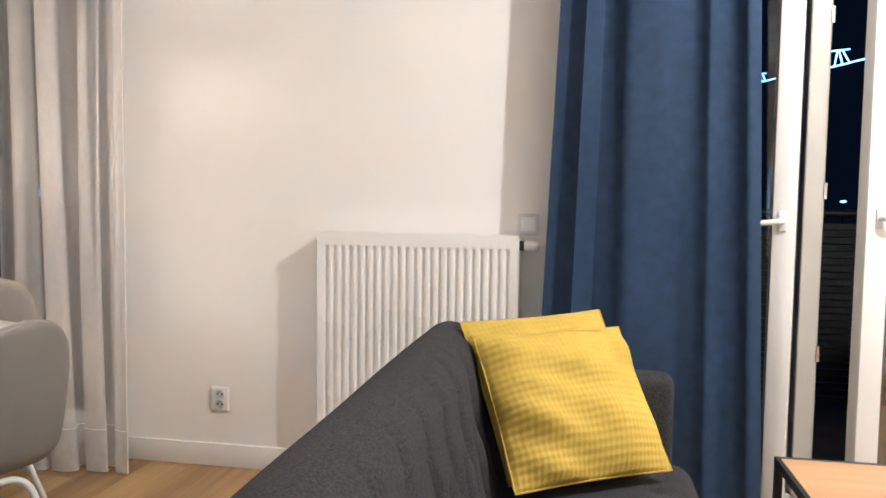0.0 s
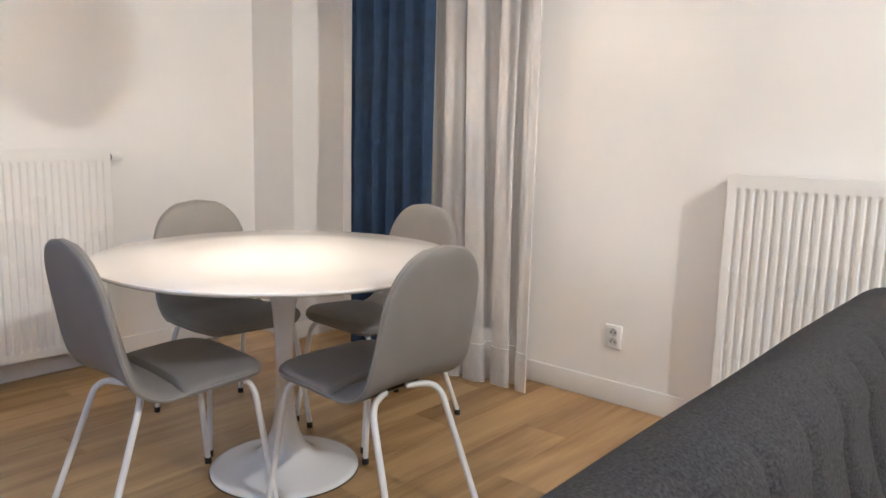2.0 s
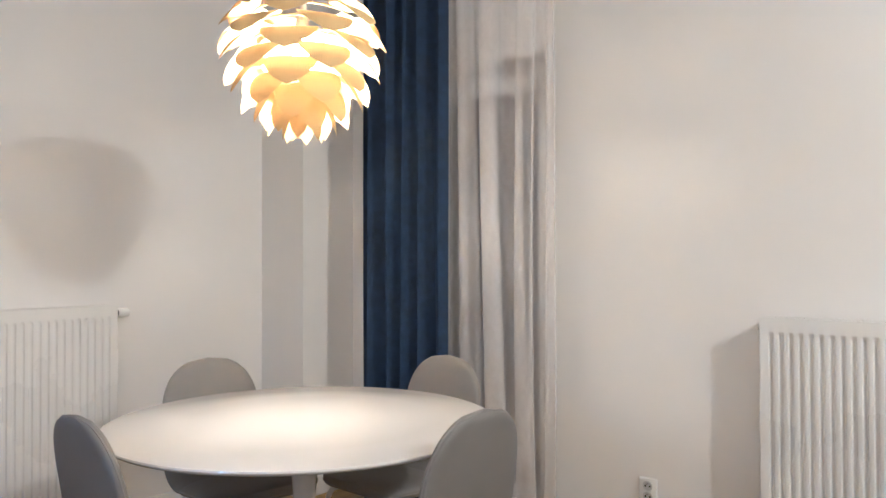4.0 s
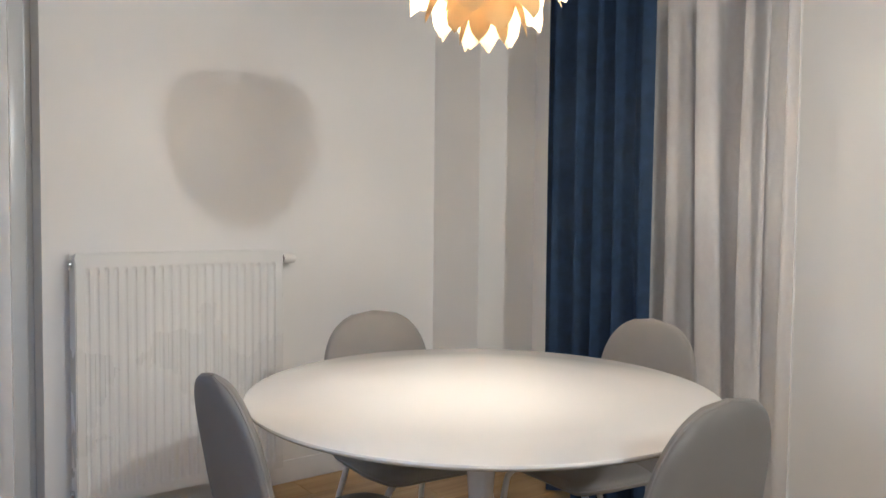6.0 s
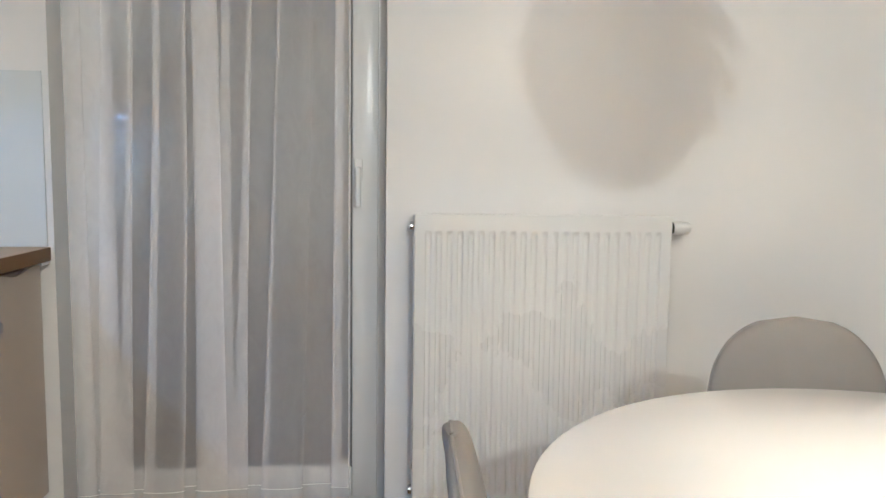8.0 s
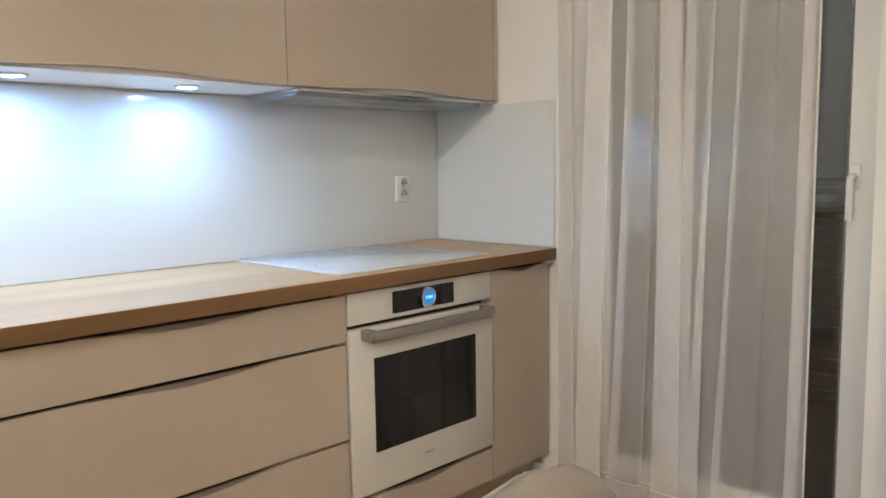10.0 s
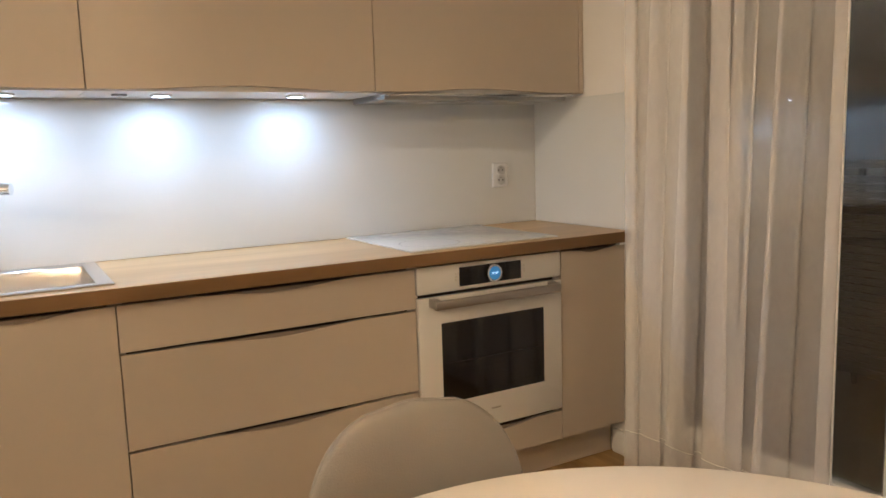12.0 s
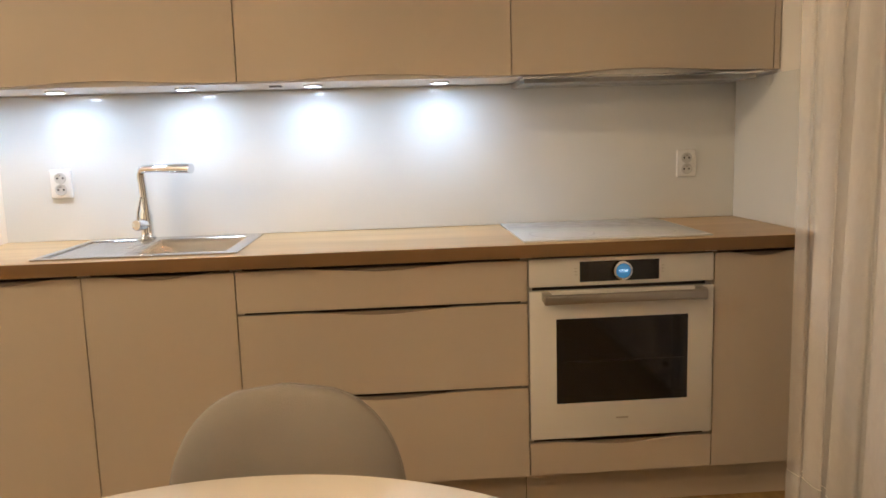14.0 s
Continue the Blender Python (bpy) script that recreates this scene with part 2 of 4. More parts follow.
def grid(bm, rows, close_u=False, close_v=False):
    """Faces between rows of points."""
    vs = [[bm.verts.new(p) for p in r] for r in rows]
    nu, nv = len(vs), len(vs[0])
    for i in range(nu if close_u else nu - 1):
        for j in range(nv if close_v else nv - 1):
            bm.faces.new((vs[i][j], vs[i][(j + 1) % nv], vs[(i + 1) % nu][(j + 1) % nv], vs[(i + 1) % nu][j]))
    return vs


def tube(points, radius, seg=12, closed=False, bm=None):
    bm = bm or bmesh.new()
    pts = [Vector(p) for p in points]
    n = len(pts)
    rows, ref = [], None
    for i, p in enumerate(pts):
        a = pts[(i - 1) % n] if closed or i else p
        b = pts[(i + 1) % n] if closed or i < n - 1 else p
        d = (b - a).normalized()
        if ref is None:
            ref = d.orthogonal().normalized()
        ref = (ref - d * ref.dot(d)).normalized()
        s = d.cross(ref)
        rr = radius[i] if isinstance(radius, (list, tuple)) else radius
        rows.append([p + (ref * math.cos(k * math.tau / seg) + s * math.sin(k * math.tau / seg)) * rr for k in range(seg)])
    vs = grid(bm, rows, closed, True)
    if not closed:
        bm.faces.new(vs[0][::-1])
        bm.faces.new(vs[-1])
    bmesh.ops.recalc_face_normals(bm, faces=bm.faces[:])
    return bm


def lathe(profile, seg=48, cx=0, cy=0):
    bm = bmesh.new()
    rows = [[(cx + r * math.cos(k * math.tau / seg), cy + r * math.sin(k * math.tau / seg), z) for k in range(seg)] for r, z in profile]
    vs = grid(bm, rows, False, True)
    bm.faces.new(vs[0][::-1])
    bm.faces.new(vs[-1])
    bmesh.ops.recalc_face_normals(bm, faces=bm.faces[:])
    return bm


def bend(points, r, steps=6):
    """Round the inner corners of a line."""
    pts = [Vector(p) for p in points]
    out = [pts[0]]
    for a, b, c in zip(pts, pts[1:], pts[2:]):
        u, v = (a - b).normalized(), (c - b).normalized()
        for k in range(steps + 1):
            s = k / steps
            out.append((b + u * r) * (1 - s) ** 2 + b * 2 * s * (1 - s) + (b + v * r) * s * s)
    return out + [pts[-1]]


# ---- structure ----
XW, XE, YS, YN, TOP = -3.10, 3.60, -0.468, 3.213, 2.70
W1, D1, D2 = (-2.45, -1.50, 2.14), (0.50, 2.20, 2.20), (0.14, 1.134, 2.20)


def wall(name, bm, label):
    return tagged(part(name, bm, WALL), label, "wall", kind="structure")


wall("wall_north", boxes(
    (XW - 0.3, W1[0], YN, YN + 0.3, 0, TOP), (W1[0], W1[1], YN, YN + 0.3, W1[2], TOP), (W1[1], D1[0], YN, YN + 0.3, 0, TOP),
    (D1[0], D1[1], YN, YN + 0.3, D1[2], TOP), (D1[1], XE + 0.3, YN, YN + 0.3, 0, TOP)), "white painted wall with window and balcony doors")
wall("wall_west", boxes(
    (XW - 0.3, XW, YS - 0.3, D2[0], 0, TOP), (XW - 0.3, XW, D2[0], D2[1], D2[2], TOP), (XW - 0.3, XW, D2[1], YN, 0, TOP)),
    "white painted wall with a glazed balcony door")
wall("wall_south", boxes((XW, XE, YS - 0.3, YS, 0, TOP)), "white painted wall behind the kitchen units")
wall("wall_east", boxes((XE, XE + 0.3, YS - 0.3, YN, 0, TOP)), "plain white painted wall closing the living room")
COLX, COLY = -2.755, 2.865
wall("wall_corner_pier", boxes((XW, COLX, COLY, YN, 0, TOP)), "white painted square pier in the room corner")
tagged(part("ceiling", boxes((XW - 0.3, XE + 0.3, YS - 0.3, YN + 0.3, TOP, TOP + 0.2)), CEIL), "plain white painted ceiling", "ceiling", kind="structure")

floor = tagged(part("floor", boxes((XW - 0.3, XE + 0.3, YS - 0.3, YN + 0.3, -0.12, -0.008)), GAP), "oak laminate floor of long planks", "floor", kind="structure")


def baseboard(x0, y0, x1, y1, inward):
    """Board along a wall from one point to the other; inward: the way into the room."""
    t, h = 0.015, 0.098
    ix, iy = inward
    bm = box(bmesh.new(), min(x0, x1, x0 + ix * t, x1 + ix * t), max(x0, x1, x0 + ix * t, x1 + ix * t),
             min(y0, y1, y0 + iy * t, y1 + iy * t), max(y0, y1, y0 + iy * t, y1 + iy * t), 0, h, 0.004, 2)
    return tagged(part("baseboard", bm, TRIM, smooth=True), "white baseboard along the foot of the wall", "baseboard", kind="structure")


baseboard(XW, D2[1] + 0.005, XW, COLY - 0.016, (1, 0))
baseboard(XW, 0.035, XW, D2[0] - 0.01, (1, 0))
baseboard(XW + 0.015, COLY, COLX + 0.015, COLY, (0, -1))
baseboard(COLX, COLY, COLX, YN - 0.016, (1, 0))
baseboard(COLX + 0.015, YN, W1[0] - 0.01, YN, (0, -1))
baseboard(W1[1] + 0.01, YN, D1[0] - 0.01, YN, (0, -1))
baseboard(D1[1] + 0.01, YN, XE, YN, (0, -1))
baseboard(XE, YS, XE, YN - 0.016, (-1, 0))
baseboard(-0.30, YS, XE - 0.016, YS, (0, 1))

# ---- windows and balcony doors ----


def sash(parent, w, h, name="sash", stile=0.085, depth=0.06):
    """A glazed leaf in its own x (width), z (height); parts hang under parent."""
    fr = part(name, boxes((0, stile, 0, depth, 0, h), (w - stile, w, 0, depth, 0, h), (stile, w - stile, 0, depth, 0, stile + 0.02), (stile, w - stile, 0, depth, h - stile, h), bevel=0.006, seg=2), PVC, parent, smooth=True)
    part("seal", boxes((stile - 0.001, stile + 0.008, 0.012, depth - 0.012, stile, h - stile), (w - stile - 0.008, w - stile + 0.001, 0.012, depth - 0.012, stile, h - stile)), SEAL, fr)
    part("pane", boxes((stile, w - stile, 0.022, 0.028, stile, h - stile), (stile, w - stile, 0.042, 0.048, stile, h - stile)), PANE, fr)
    return fr


def lever(parent, x, z, y, way):
    """A window lever handle on a stile; way: which side it points to (0: down)."""
    h = part("handle", box(bmesh.new(), x - 0.014, x + 0.014, y - 0.010, y, z - 0.035, z + 0.035, 0.004, 2), PVC, parent, "white lever handle", True)
    tip = (x + way * 0.115, y - 0.045, z - 0.012) if way else (x, y - 0.045, z - 0.12)
    part("lever", tube(bend([(x, y - 0.005, z), (x, y - 0.045, z), tip], 0.012), [0.010] * 9 + [0.008], 10), PVC, h, smooth=True)


def outer_frame(parent, w, h, t=0.06, d=0.07):
    return part("window_frame", boxes((0, t, 0, d, 0, h), (w - t, w, 0, d, 0, h), (t, w - t, 0, d, h - t, h), (t, w - t, 0, d, 0, 0.03), bevel=0.003), PVC, parent)


win = thing("window_1", "tall white plastic window behind sheer and navy curtains", "window", kind="structure", place=(W1[0], YN + 0.12, 0.005))
ww = W1[1] - W1[0]
outer_frame(win, ww, W1[2] - 0.01)
s = sash(win, ww - 0.08, W1[2] - 0.10)
s.location = (0.04, -0.02, 0.045)

# balcony doors beside the sofa: two leaves ajar
dn = thing("door_1", "white plastic balcony doors with two leaves standing ajar", "balcony door", kind="structure", place=(D1[0], YN + 0.09, 0.005))
dw, dh = D1[1] - D1[0], D1[2] - 0.01
outer_frame(dn, dw, dh)
part("mullion", boxes((0.748, 0.820, -0.01, 0.06, 0.03, dh - 0.06), bevel=0.004), FRAMEIN, dn, "centre post with lock plates, its shade put into the grey")
part("lock_plate", boxes((0.815, 0.826, -0.016, 0.0, 1.16, 1.22), (0.815, 0.826, -0.016, 0.0, 1.80, 1.86), (0.815, 0.826, -0.016, 0.0, 0.55, 0.61)), STEEL, dn)
a = sash(dn, 0.665, dh - 0.09, "left_leaf", 0.075)
a.matrix_basis = pose(0.035, -0.02, 0.035, 0, 0, -19)
lever(a, 0.665 - 0.040, 1.045, 0.0, -1)
b = sash(dn, 0.79, dh - 0.09, "right_leaf")
b.matrix_basis = pose(dw - 0.035, -0.02, 0.035, 0, 0, 14.0) @ pose(-0.79, 0, 0)
lever(b, 0.045, 1.06, 0.0, 1)

dwst = thing("door_2", "white plastic balcony door with one glazed leaf", "balcony door", kind="structure", place=(XW - 0.165, D2[0], 0.005), turn=90)
w2, h2 = D2[1] - D2[0], D2[2] - 0.01
f2 = outer_frame(dwst, w2, h2, 0.05)
s2 = sash(dwst, w2 - 0.05, h2 - 0.07)
s2.location = (0.025, -0.015, 0.03)
lever(s2, w2 - 0.05 - 0.065, 1.115, 0.0, 0)

# night outside: balcony with a woven screen and far lamps
for nm, bx in (("balcony_floor", (-1.2, 4.5, YN + 0.31, YN + 1.75, -0.25, -0.06)), ("balcony_floor", (XW - 1.75, XW - 0.31, -1.2, 2.2, -0.25, -0.06))):
    tagged(part(nm, boxes(bx), CONCRETE), "dark concrete balcony slab at night", "balcony", kind="structure")


def woven_screen(x, y, length, turn):
    scr = thing("balcony_screen", "dark woven balcony screen tied to a railing", "balcony screen", place=(x, y, 0), turn=turn)
    rows = []
    for i in range(26):
        z = i * 0.040
        bm = bmesh.new()
        pts = [[(u * length / 60, 0.010 * math.sin(u * 1.3 + (i % 2) * math.pi) + k, z + dz) for k, dz in ((-0.003, 0), (-0.003, 0.034), (0.003, 0.034), (0.003, 0))] for u in range(61)]
        grid(bm, pts, False, True)
        bmesh.ops.recalc_face_normals(bm, faces=bm.faces[:])
        part("strip", bm, WICKER, scr)
    part("rail", tube([(0, 0, 1.09), (length, 0, 1.09)], 0.022, 10), BLACKMETAL, scr, smooth=True)
    for k in range(4):
        part("post", tube([(0.05 + k * (length - 0.1) / 3, 0.03, -0.06), (0.05 + k * (length - 0.1) / 3, 0.03, 1.09)], 0.018, 10), BLACKMETAL, scr, smooth=True)


woven_screen(-1.1, YN + 1.7, 5.4, 0)
woven_screen(XW - 1.7, -1.1, 3.2, 90)
tagged(part("ground", boxes((-200, 200, -200, 200, -7.2, -7.0)), CONCRETE), "dark ground far below the balcony at night", "ground", kind="structure")


def crane(x, y, z, k, label):
    c = thing("far_crane", label, "crane", place=(x, y, z))
    bm = bmesh.new()
    for a0, a1 in (((0, 0, 0), (6, 0, 1.5)), ((0.5, 0, 2.7), (3.4, 0, 3.0)), ((0.2, 0, 0.1), (0.5, 0, 2.7)), ((1.2, 0, 0.3), (1.6, 0, 2.8)), ((2.4, 0, 0.6), (1.8, 0, 2.8)), ((3.4, 0, 0.9), (2.3, 0, 2.9))):
        tube([Vector(a0) * k, Vector(a1) * k], 0.07, 6, bm=bm)
    # The lattice itself glows; there are no floodlights.
    part("glowing_lattice", bm, FARLIGHT, c, "jib lattice whose own glow stands for floodlighting")
    part("mast", tube([(0, 0.3, -7 - z), (0, 0.3, 0.4)], 0.25, 8), BLACKMETAL, c)
    return c


crane(24.0, 81.9, 14.5, 0.62, "far crane jib glowing in place of cold floodlighting")
# Added smaller glowing crane for the first crane's image in the left pane.
crane(17.5, 83.5, 13.3, 0.36, "added crane jib standing in for the first one's image in the pane")
fl = thing("far_lamp", "small cold street lamp far off at night", "street lamp", place=(26.0, 81.3, 1.2))
part("lamp_head", lathe([(0.01, 0), (0.28, 0.05), (0.25, 0.2), (0.01, 0.25)], 12), FARLIGHT, fl)
part("pole", tube([(0, 0, -8.2), (0, 0, 0)], 0.06, 8), BLACKMETAL, fl)

sign = thing("far_sign", "small red, blue and white lit sign far off at night", "sign", place=(-48.2, 60.0, 1.2), turn=39)
part("red_tube", boxes((-1.15, -0.2, -0.04, 0.04, 0.02, 0.22), bevel=0.02), emit_mat("red_neon", (1.0, 0.12, 0.08), 6.0), sign, "glowing red band")
part("blue_tube", boxes((-1.15, -0.2, -0.04, 0.04, -0.24, -0.04), bevel=0.02), emit_mat("blue_neon", (0.10, 0.16, 1.0), 6.0), sign, "glowing blue band")
part("white_box", boxes((-0.1, 1.15, -0.06, 0.06, -0.24, 0.24), bevel=0.03), emit_mat("pale_sign", (1.0, 0.62, 0.60), 3.0), sign, "glowing pale panel")
part("post", tube([(0, 0.1, -8.2), (0, 0.1, -0.22)], 0.08, 8), BLACKMETAL, sign)

# ---- curtains ----


def curtain(name, x0, x1, z0, z1, folds, depth, material, label, place, turn=0, seed=1, flare=0.0, nz=14, gather=0.8, fold_over=0.10):
    """Hanging cloth along its own x, with folds that wander a little downwards."""
    rnd = random.Random(seed)
    ph = [rnd.uniform(0, 6.28) for _ in range(8)]
    cur = thing(name, label, "curtain", place=place, turn=turn)
    n = folds * 28

    pitch = (x1 - x0) / folds
    size = [rnd.uniform(0.55, 1.35) for _ in range(folds + 2)]
    over = [rnd.uniform(0.4, 1.5) for _ in range(folds + 2)]

    def at(u, z):
        s = (z - z0) / (z1 - z0)
        w = u * folds + gather * 0.30 * math.sin(1.7 * u * folds + ph[0]) * math.sin(math.pi * u) + 0.05 * math.sin(3.1 * s + ph[2] + 2.0 * u * folds) * math.sin(math.pi * u)
        k = min(max(w, 0.0), folds - 1e-6)
        i0 = int(k)
        f = k - i0
        f = f * f * (3 - 2 * f)
        sz, ov = size[i0] * (1 - f) + size[i0 + 1] * f, over[i0] * (1 - f) + over[i0 + 1] * f
        a = math.tau * w
        edge = min(1.0, 12 * u, 12 * (1 - u))
        x = x0 + (x1 - x0) * u + pitch * fold_over * ov * math.sin(2 * a + 0.5) * (0.75 + 0.35 * math.sin(2.3 * s + ph[5] + i0)) * edge
        x += (u - 0.5) * flare * (1 - s)
        y = depth * sz * (0.8 + 0.30 * (1 - s)) * (math.sin(a) + 0.22 * math.sin(2 * a + ph[4] + 1.3 * s)) + 0.005 * math.sin(4 * s + 14 * u + ph[5])
        return (x, y, z)

    bm = bmesh.new()
    grid(bm, [[at(i / n, z0 + (z1 - z0) * j / nz) for i in range(n + 1)] for j in range(nz + 1)])
    cloth = part("cloth", bm, material, cur, smooth=True)
    part("heading_tape", boxes((x0, x1, -0.012, 0.012, z1 - 0.06, z1)), material, cur)
    return cur


def voile(x0, x1, z0, z1, folds, depth, label, place, turn=0, seed=1, swing=122.0, nz=16):
    """Sheer cloth along its own x, laid in flat folds that lap over one another."""
    rnd = random.Random(seed)
    cur = thing("sheer_curtain", label, "curtain", place=place, turn=turn)
    n = folds * 48
    turns = [rnd.uniform(0.84, 1.10) for _ in range(folds * 2 + 2)]
    deep = [rnd.uniform(0.7, 1.25) for _ in range(folds * 2 + 2)]
    ph = [rnd.uniform(0, 6.28) for _ in range(4)]

    def line(s):
        """The cloth's line across at height s (0 foot, 1 top)."""
        x = y = 0.0
        out = [(0.0, 0.0)]
        for i in range(n):
            w = (i + 0.5) / 48
            h = int(2 * w)
            th = radians(swing) * turns[h] * (1.0 - 0.10 * s + 0.05 * math.sin(3.0 * s + ph[0] + h)) * math.sin(math.tau * w)
            x += math.cos(th)
            y += math.sin(th) * deep[h]
            out.append((x, y))
        xe, lo, hi = out[-1][0], min(p[1] for p in out), max(p[1] for p in out)
        res = []
        for i, (a, b) in enumerate(out):
            u = i / n
            wander = 0.010 * math.sin(2.6 * s + ph[1] + 5 * u) * math.sin(math.pi * u)
            res.append((x0 + (x1 - x0) * a / xe + wander, depth * ((b - lo) / (hi - lo) * 2 - 1) * (1.0 + 0.15 * (1 - s)) + 0.003 * math.sin(9 * u + 5 * s + ph[2]), z0 + (z1 - z0) * s))
        return res

    bm = bmesh.new()
    grid(bm, [line(j / nz) for j in range(nz + 1)])
    part("cloth", bm, SHEER, cur, smooth=True)
    bm = bmesh.new()
    lower = [line(0.0), line(0.066)]
    grid(bm, [[(x, y - 0.003, z) for x, y, z in r] for r in lower])
    part("hem", bm, HEM, cur, "doubled bottom hem", True)
    part("hem_thread", tube([Vector(p) for p in lower[0]], 0.0020, 5), HEMLINE, cur, smooth=True)
    part("hem_stitch", tube([Vector(p) for p in lower[1]], 0.0007, 4), HEMLINE, cur, smooth=True)
    part("side_seam", tube([Vector(line(j / 16)[-1]) for j in range(17)], 0.0030, 5), HEMLINE, cur, smooth=True)
    part("heading_tape", boxes((x0, x1, -0.012, 0.012, z1 - 0.06, z1)), SHEER, cur)
    return cur


curtain("navy_curtain", 0, 0.545, 0.012, 2.64, 5, 0.046, BLUE, "floor-length navy blue velvet curtain beside the window", (-2.415, 2.955, 0), seed=4, nz=12)
voile(0, 0.595, 0.008, 2.64, 4, 0.052, "white sheer voile curtain with a hemmed foot", (-1.955, 3.035, 0), seed=9)
curtain("navy_curtain", 0, 0.615, 0.012, 2.64, 4, 0.027, BLUE, "floor-length navy blue velvet curtain beside the balcony doors", (0.375, 3.050, 0), seed=31, flare=0.20, nz=16, gather=1.5, fold_over=0.06)
voile(0, 0.79, 0.008, 2.64, 6, 0.030, "white sheer voile curtain in front of the balcony door", (XW + 0.105, 0.235, 0), turn=90, seed=21)

# ---- radiators ----


def radiator(place, turn, label):
    """Panel radiator 0.80 wide, 0.90 high; its own x runs along the wall, -y faces the room."""
    r = thing("radiator", label, "radiator", "panel radiators", place=place, turn=turn)
    W, H, D = 0.783, 0.90, 0.10
    bm = bmesh.new()
    ribs, margin = 23, 0.022
    pitch = (W - 2 * margin) / ribs
    xs = [0.0]
    for i in range(ribs):
        x = margin + i * pitch
        xs += [x + pitch * k for k in (0.12, 0.20, 0.30, 0.38, 0.56, 0.64, 0.74, 0.82)]
    xs.append(W)
    pat = [0.0] + [0, 0.12, 0.88, 1, 1, 0.88, 0.12, 0] * ribs + [0.0]
    zs = [(0, 0), (0.030, 0), (0.034, 0.15), (0.042, 0.85), (0.046, 1), (H - 0.058, 1), (H - 0.053, 0.9), (H - 0.045, 0.1), (H - 0.040, 0), (H, 0)]
    grid(bm, [[(x, -D - 0.002 + 0.0098 * p * k, z) for x, p in zip(xs, pat)] for z, k in zs])
    part("front_panel", bm, ENAMEL, r, smooth=True)
    part("side_panel", boxes((-0.004, 0.0, -D, -0.012, 0, H), bevel=0.0015), ENAMEL, r)
    part("side_panel", boxes((W, W + 0.004, -D, -0.012, 0, H), bevel=0.0015), ENAMEL, r)
    part("back_panel", boxes((0.01, W - 0.01, -0.022, -0.010, 0.01, H - 0.01)), ENAMEL, r)
    part("bottom_edge", boxes((0, W, -D, -D + 0.012, -0.004, 0.006)), ENAMEL, r)
    rows = [(-0.002, W + 0.002, -D - 0.003, -D + 0.010, H - 0.004, H + 0.006), (-0.002, W + 0.002, -0.022, -0.010, H - 0.004, H + 0.006)]
    rows += [(0.010 + i * 0.0190, 0.018 + i * 0.0190, -D + 0.010, -0.022, H - 0.002, H + 0.004) for i in range(40)]
    part("top_grille", boxes(*rows), ENAMEL, r, "slotted top grille")
    part("convector", boxes((0.01, W - 0.01, -D + 0.02, -0.03, 0.03, H - 0.03)), SHADOWGAP, r)
    v = part("valve_collar", tube([(W + 0.004, -0.055, H - 0.032), (W + 0.022, -0.055, H - 0.032)], 0.019, 16), BLACK, r, "black valve collar", True)
    part("thermostat", tube([(W + 0.022, -0.055, H - 0.032), (W + 0.030, -0.055, H - 0.032), (W + 0.070, -0.055, H - 0.032), (W + 0.078, -0.055, H - 0.032)], [0.018, 0.021, 0.019, 0.012], 18), ENAMEL, v, "white thermostat head", True)
    part("plug", tube([(-0.016, -0.055, H - 0.032), (-0.002, -0.055, H - 0.032)], 0.014, 12), STEEL, r, smooth=True)
    part("plug", tube([(-0.016, -0.055, 0.04), (-0.002, -0.055, 0.04)], 0.014, 12), STEEL, r, smooth=True)
    for px in (0.15, W - 0.15):
        part("bracket", boxes((px - 0.02, px + 0.02, -0.012, 0.0, 0.1, H - 0.1)), ENAMEL, r)
    return r


radiator((-0.577, YN - 0.014, 0.105), 0, "white ribbed panel radiator on the wall behind the sofa")
radiator((XW + 0.014, 1.221, 0.113), 90, "white ribbed panel radiator on the wall beside the balcony door")


def socket(place, turn, label, w=0.078, h=0.104):
    """Upright double socket; its own -y faces the room."""
    s = thing("wall_socket", label, "socket", "double sockets", place=place, turn=turn)
    part("plate", box(bmesh.new(), -w / 2, w / 2, -0.012, 0, -h / 2, h / 2, 0.006, 3), PVC, s, smooth=True)
    for dz in (0.021, -0.021):
        ring = part("socket_well", lathe([(0.0205, 0.0), (0.0205, 0.0025), (0.0185, 0.004), (0.0175, 0.0005), (0.003, 0.0002)], 28), SOCKETIN, s, "socket well, its shade put into the grey colour", True)
        ring.matrix_basis = pose(0, -0.012, dz, 90)
        for dx in (-0.0095, 0.0095):
            hole = part("pin_hole", lathe([(0.0036, 0), (0.0036, 0.0014), (0.001, 0.0016)], 10), BLACK, ring)
            hole.location = (dx, 0, 0)
        pin = part("earth_pin", lathe([(0.0024, 0), (0.0024, 0.010), (0.001, 0.011)], 10), STEEL, ring, smooth=True)
        pin.location = (0, 0.010, 0)
    return s


socket((-1.045, YN, 0.290), 0, "white double wall socket above the baseboard")
sw = thing("light_switch", "grey framed white light switch above the radiator", "switch", place=(0.236, YN, 1.053))
part("plate", box(bmesh.new(), -0.041, 0.041, -0.010, 0, -0.041, 0.041, 0.004, 2), mat("switch_grey", (0.62, 0.62, 0.63), 0.35), sw, smooth=True)
part("rocker", box(bmesh.new(), -0.028, 0.028, -0.0145, -0.009, -0.028, 0.028, 0.003, 2), PVC, sw, smooth=True)

# ---- kitchen ----
FY, WT = 0.100, 0.905


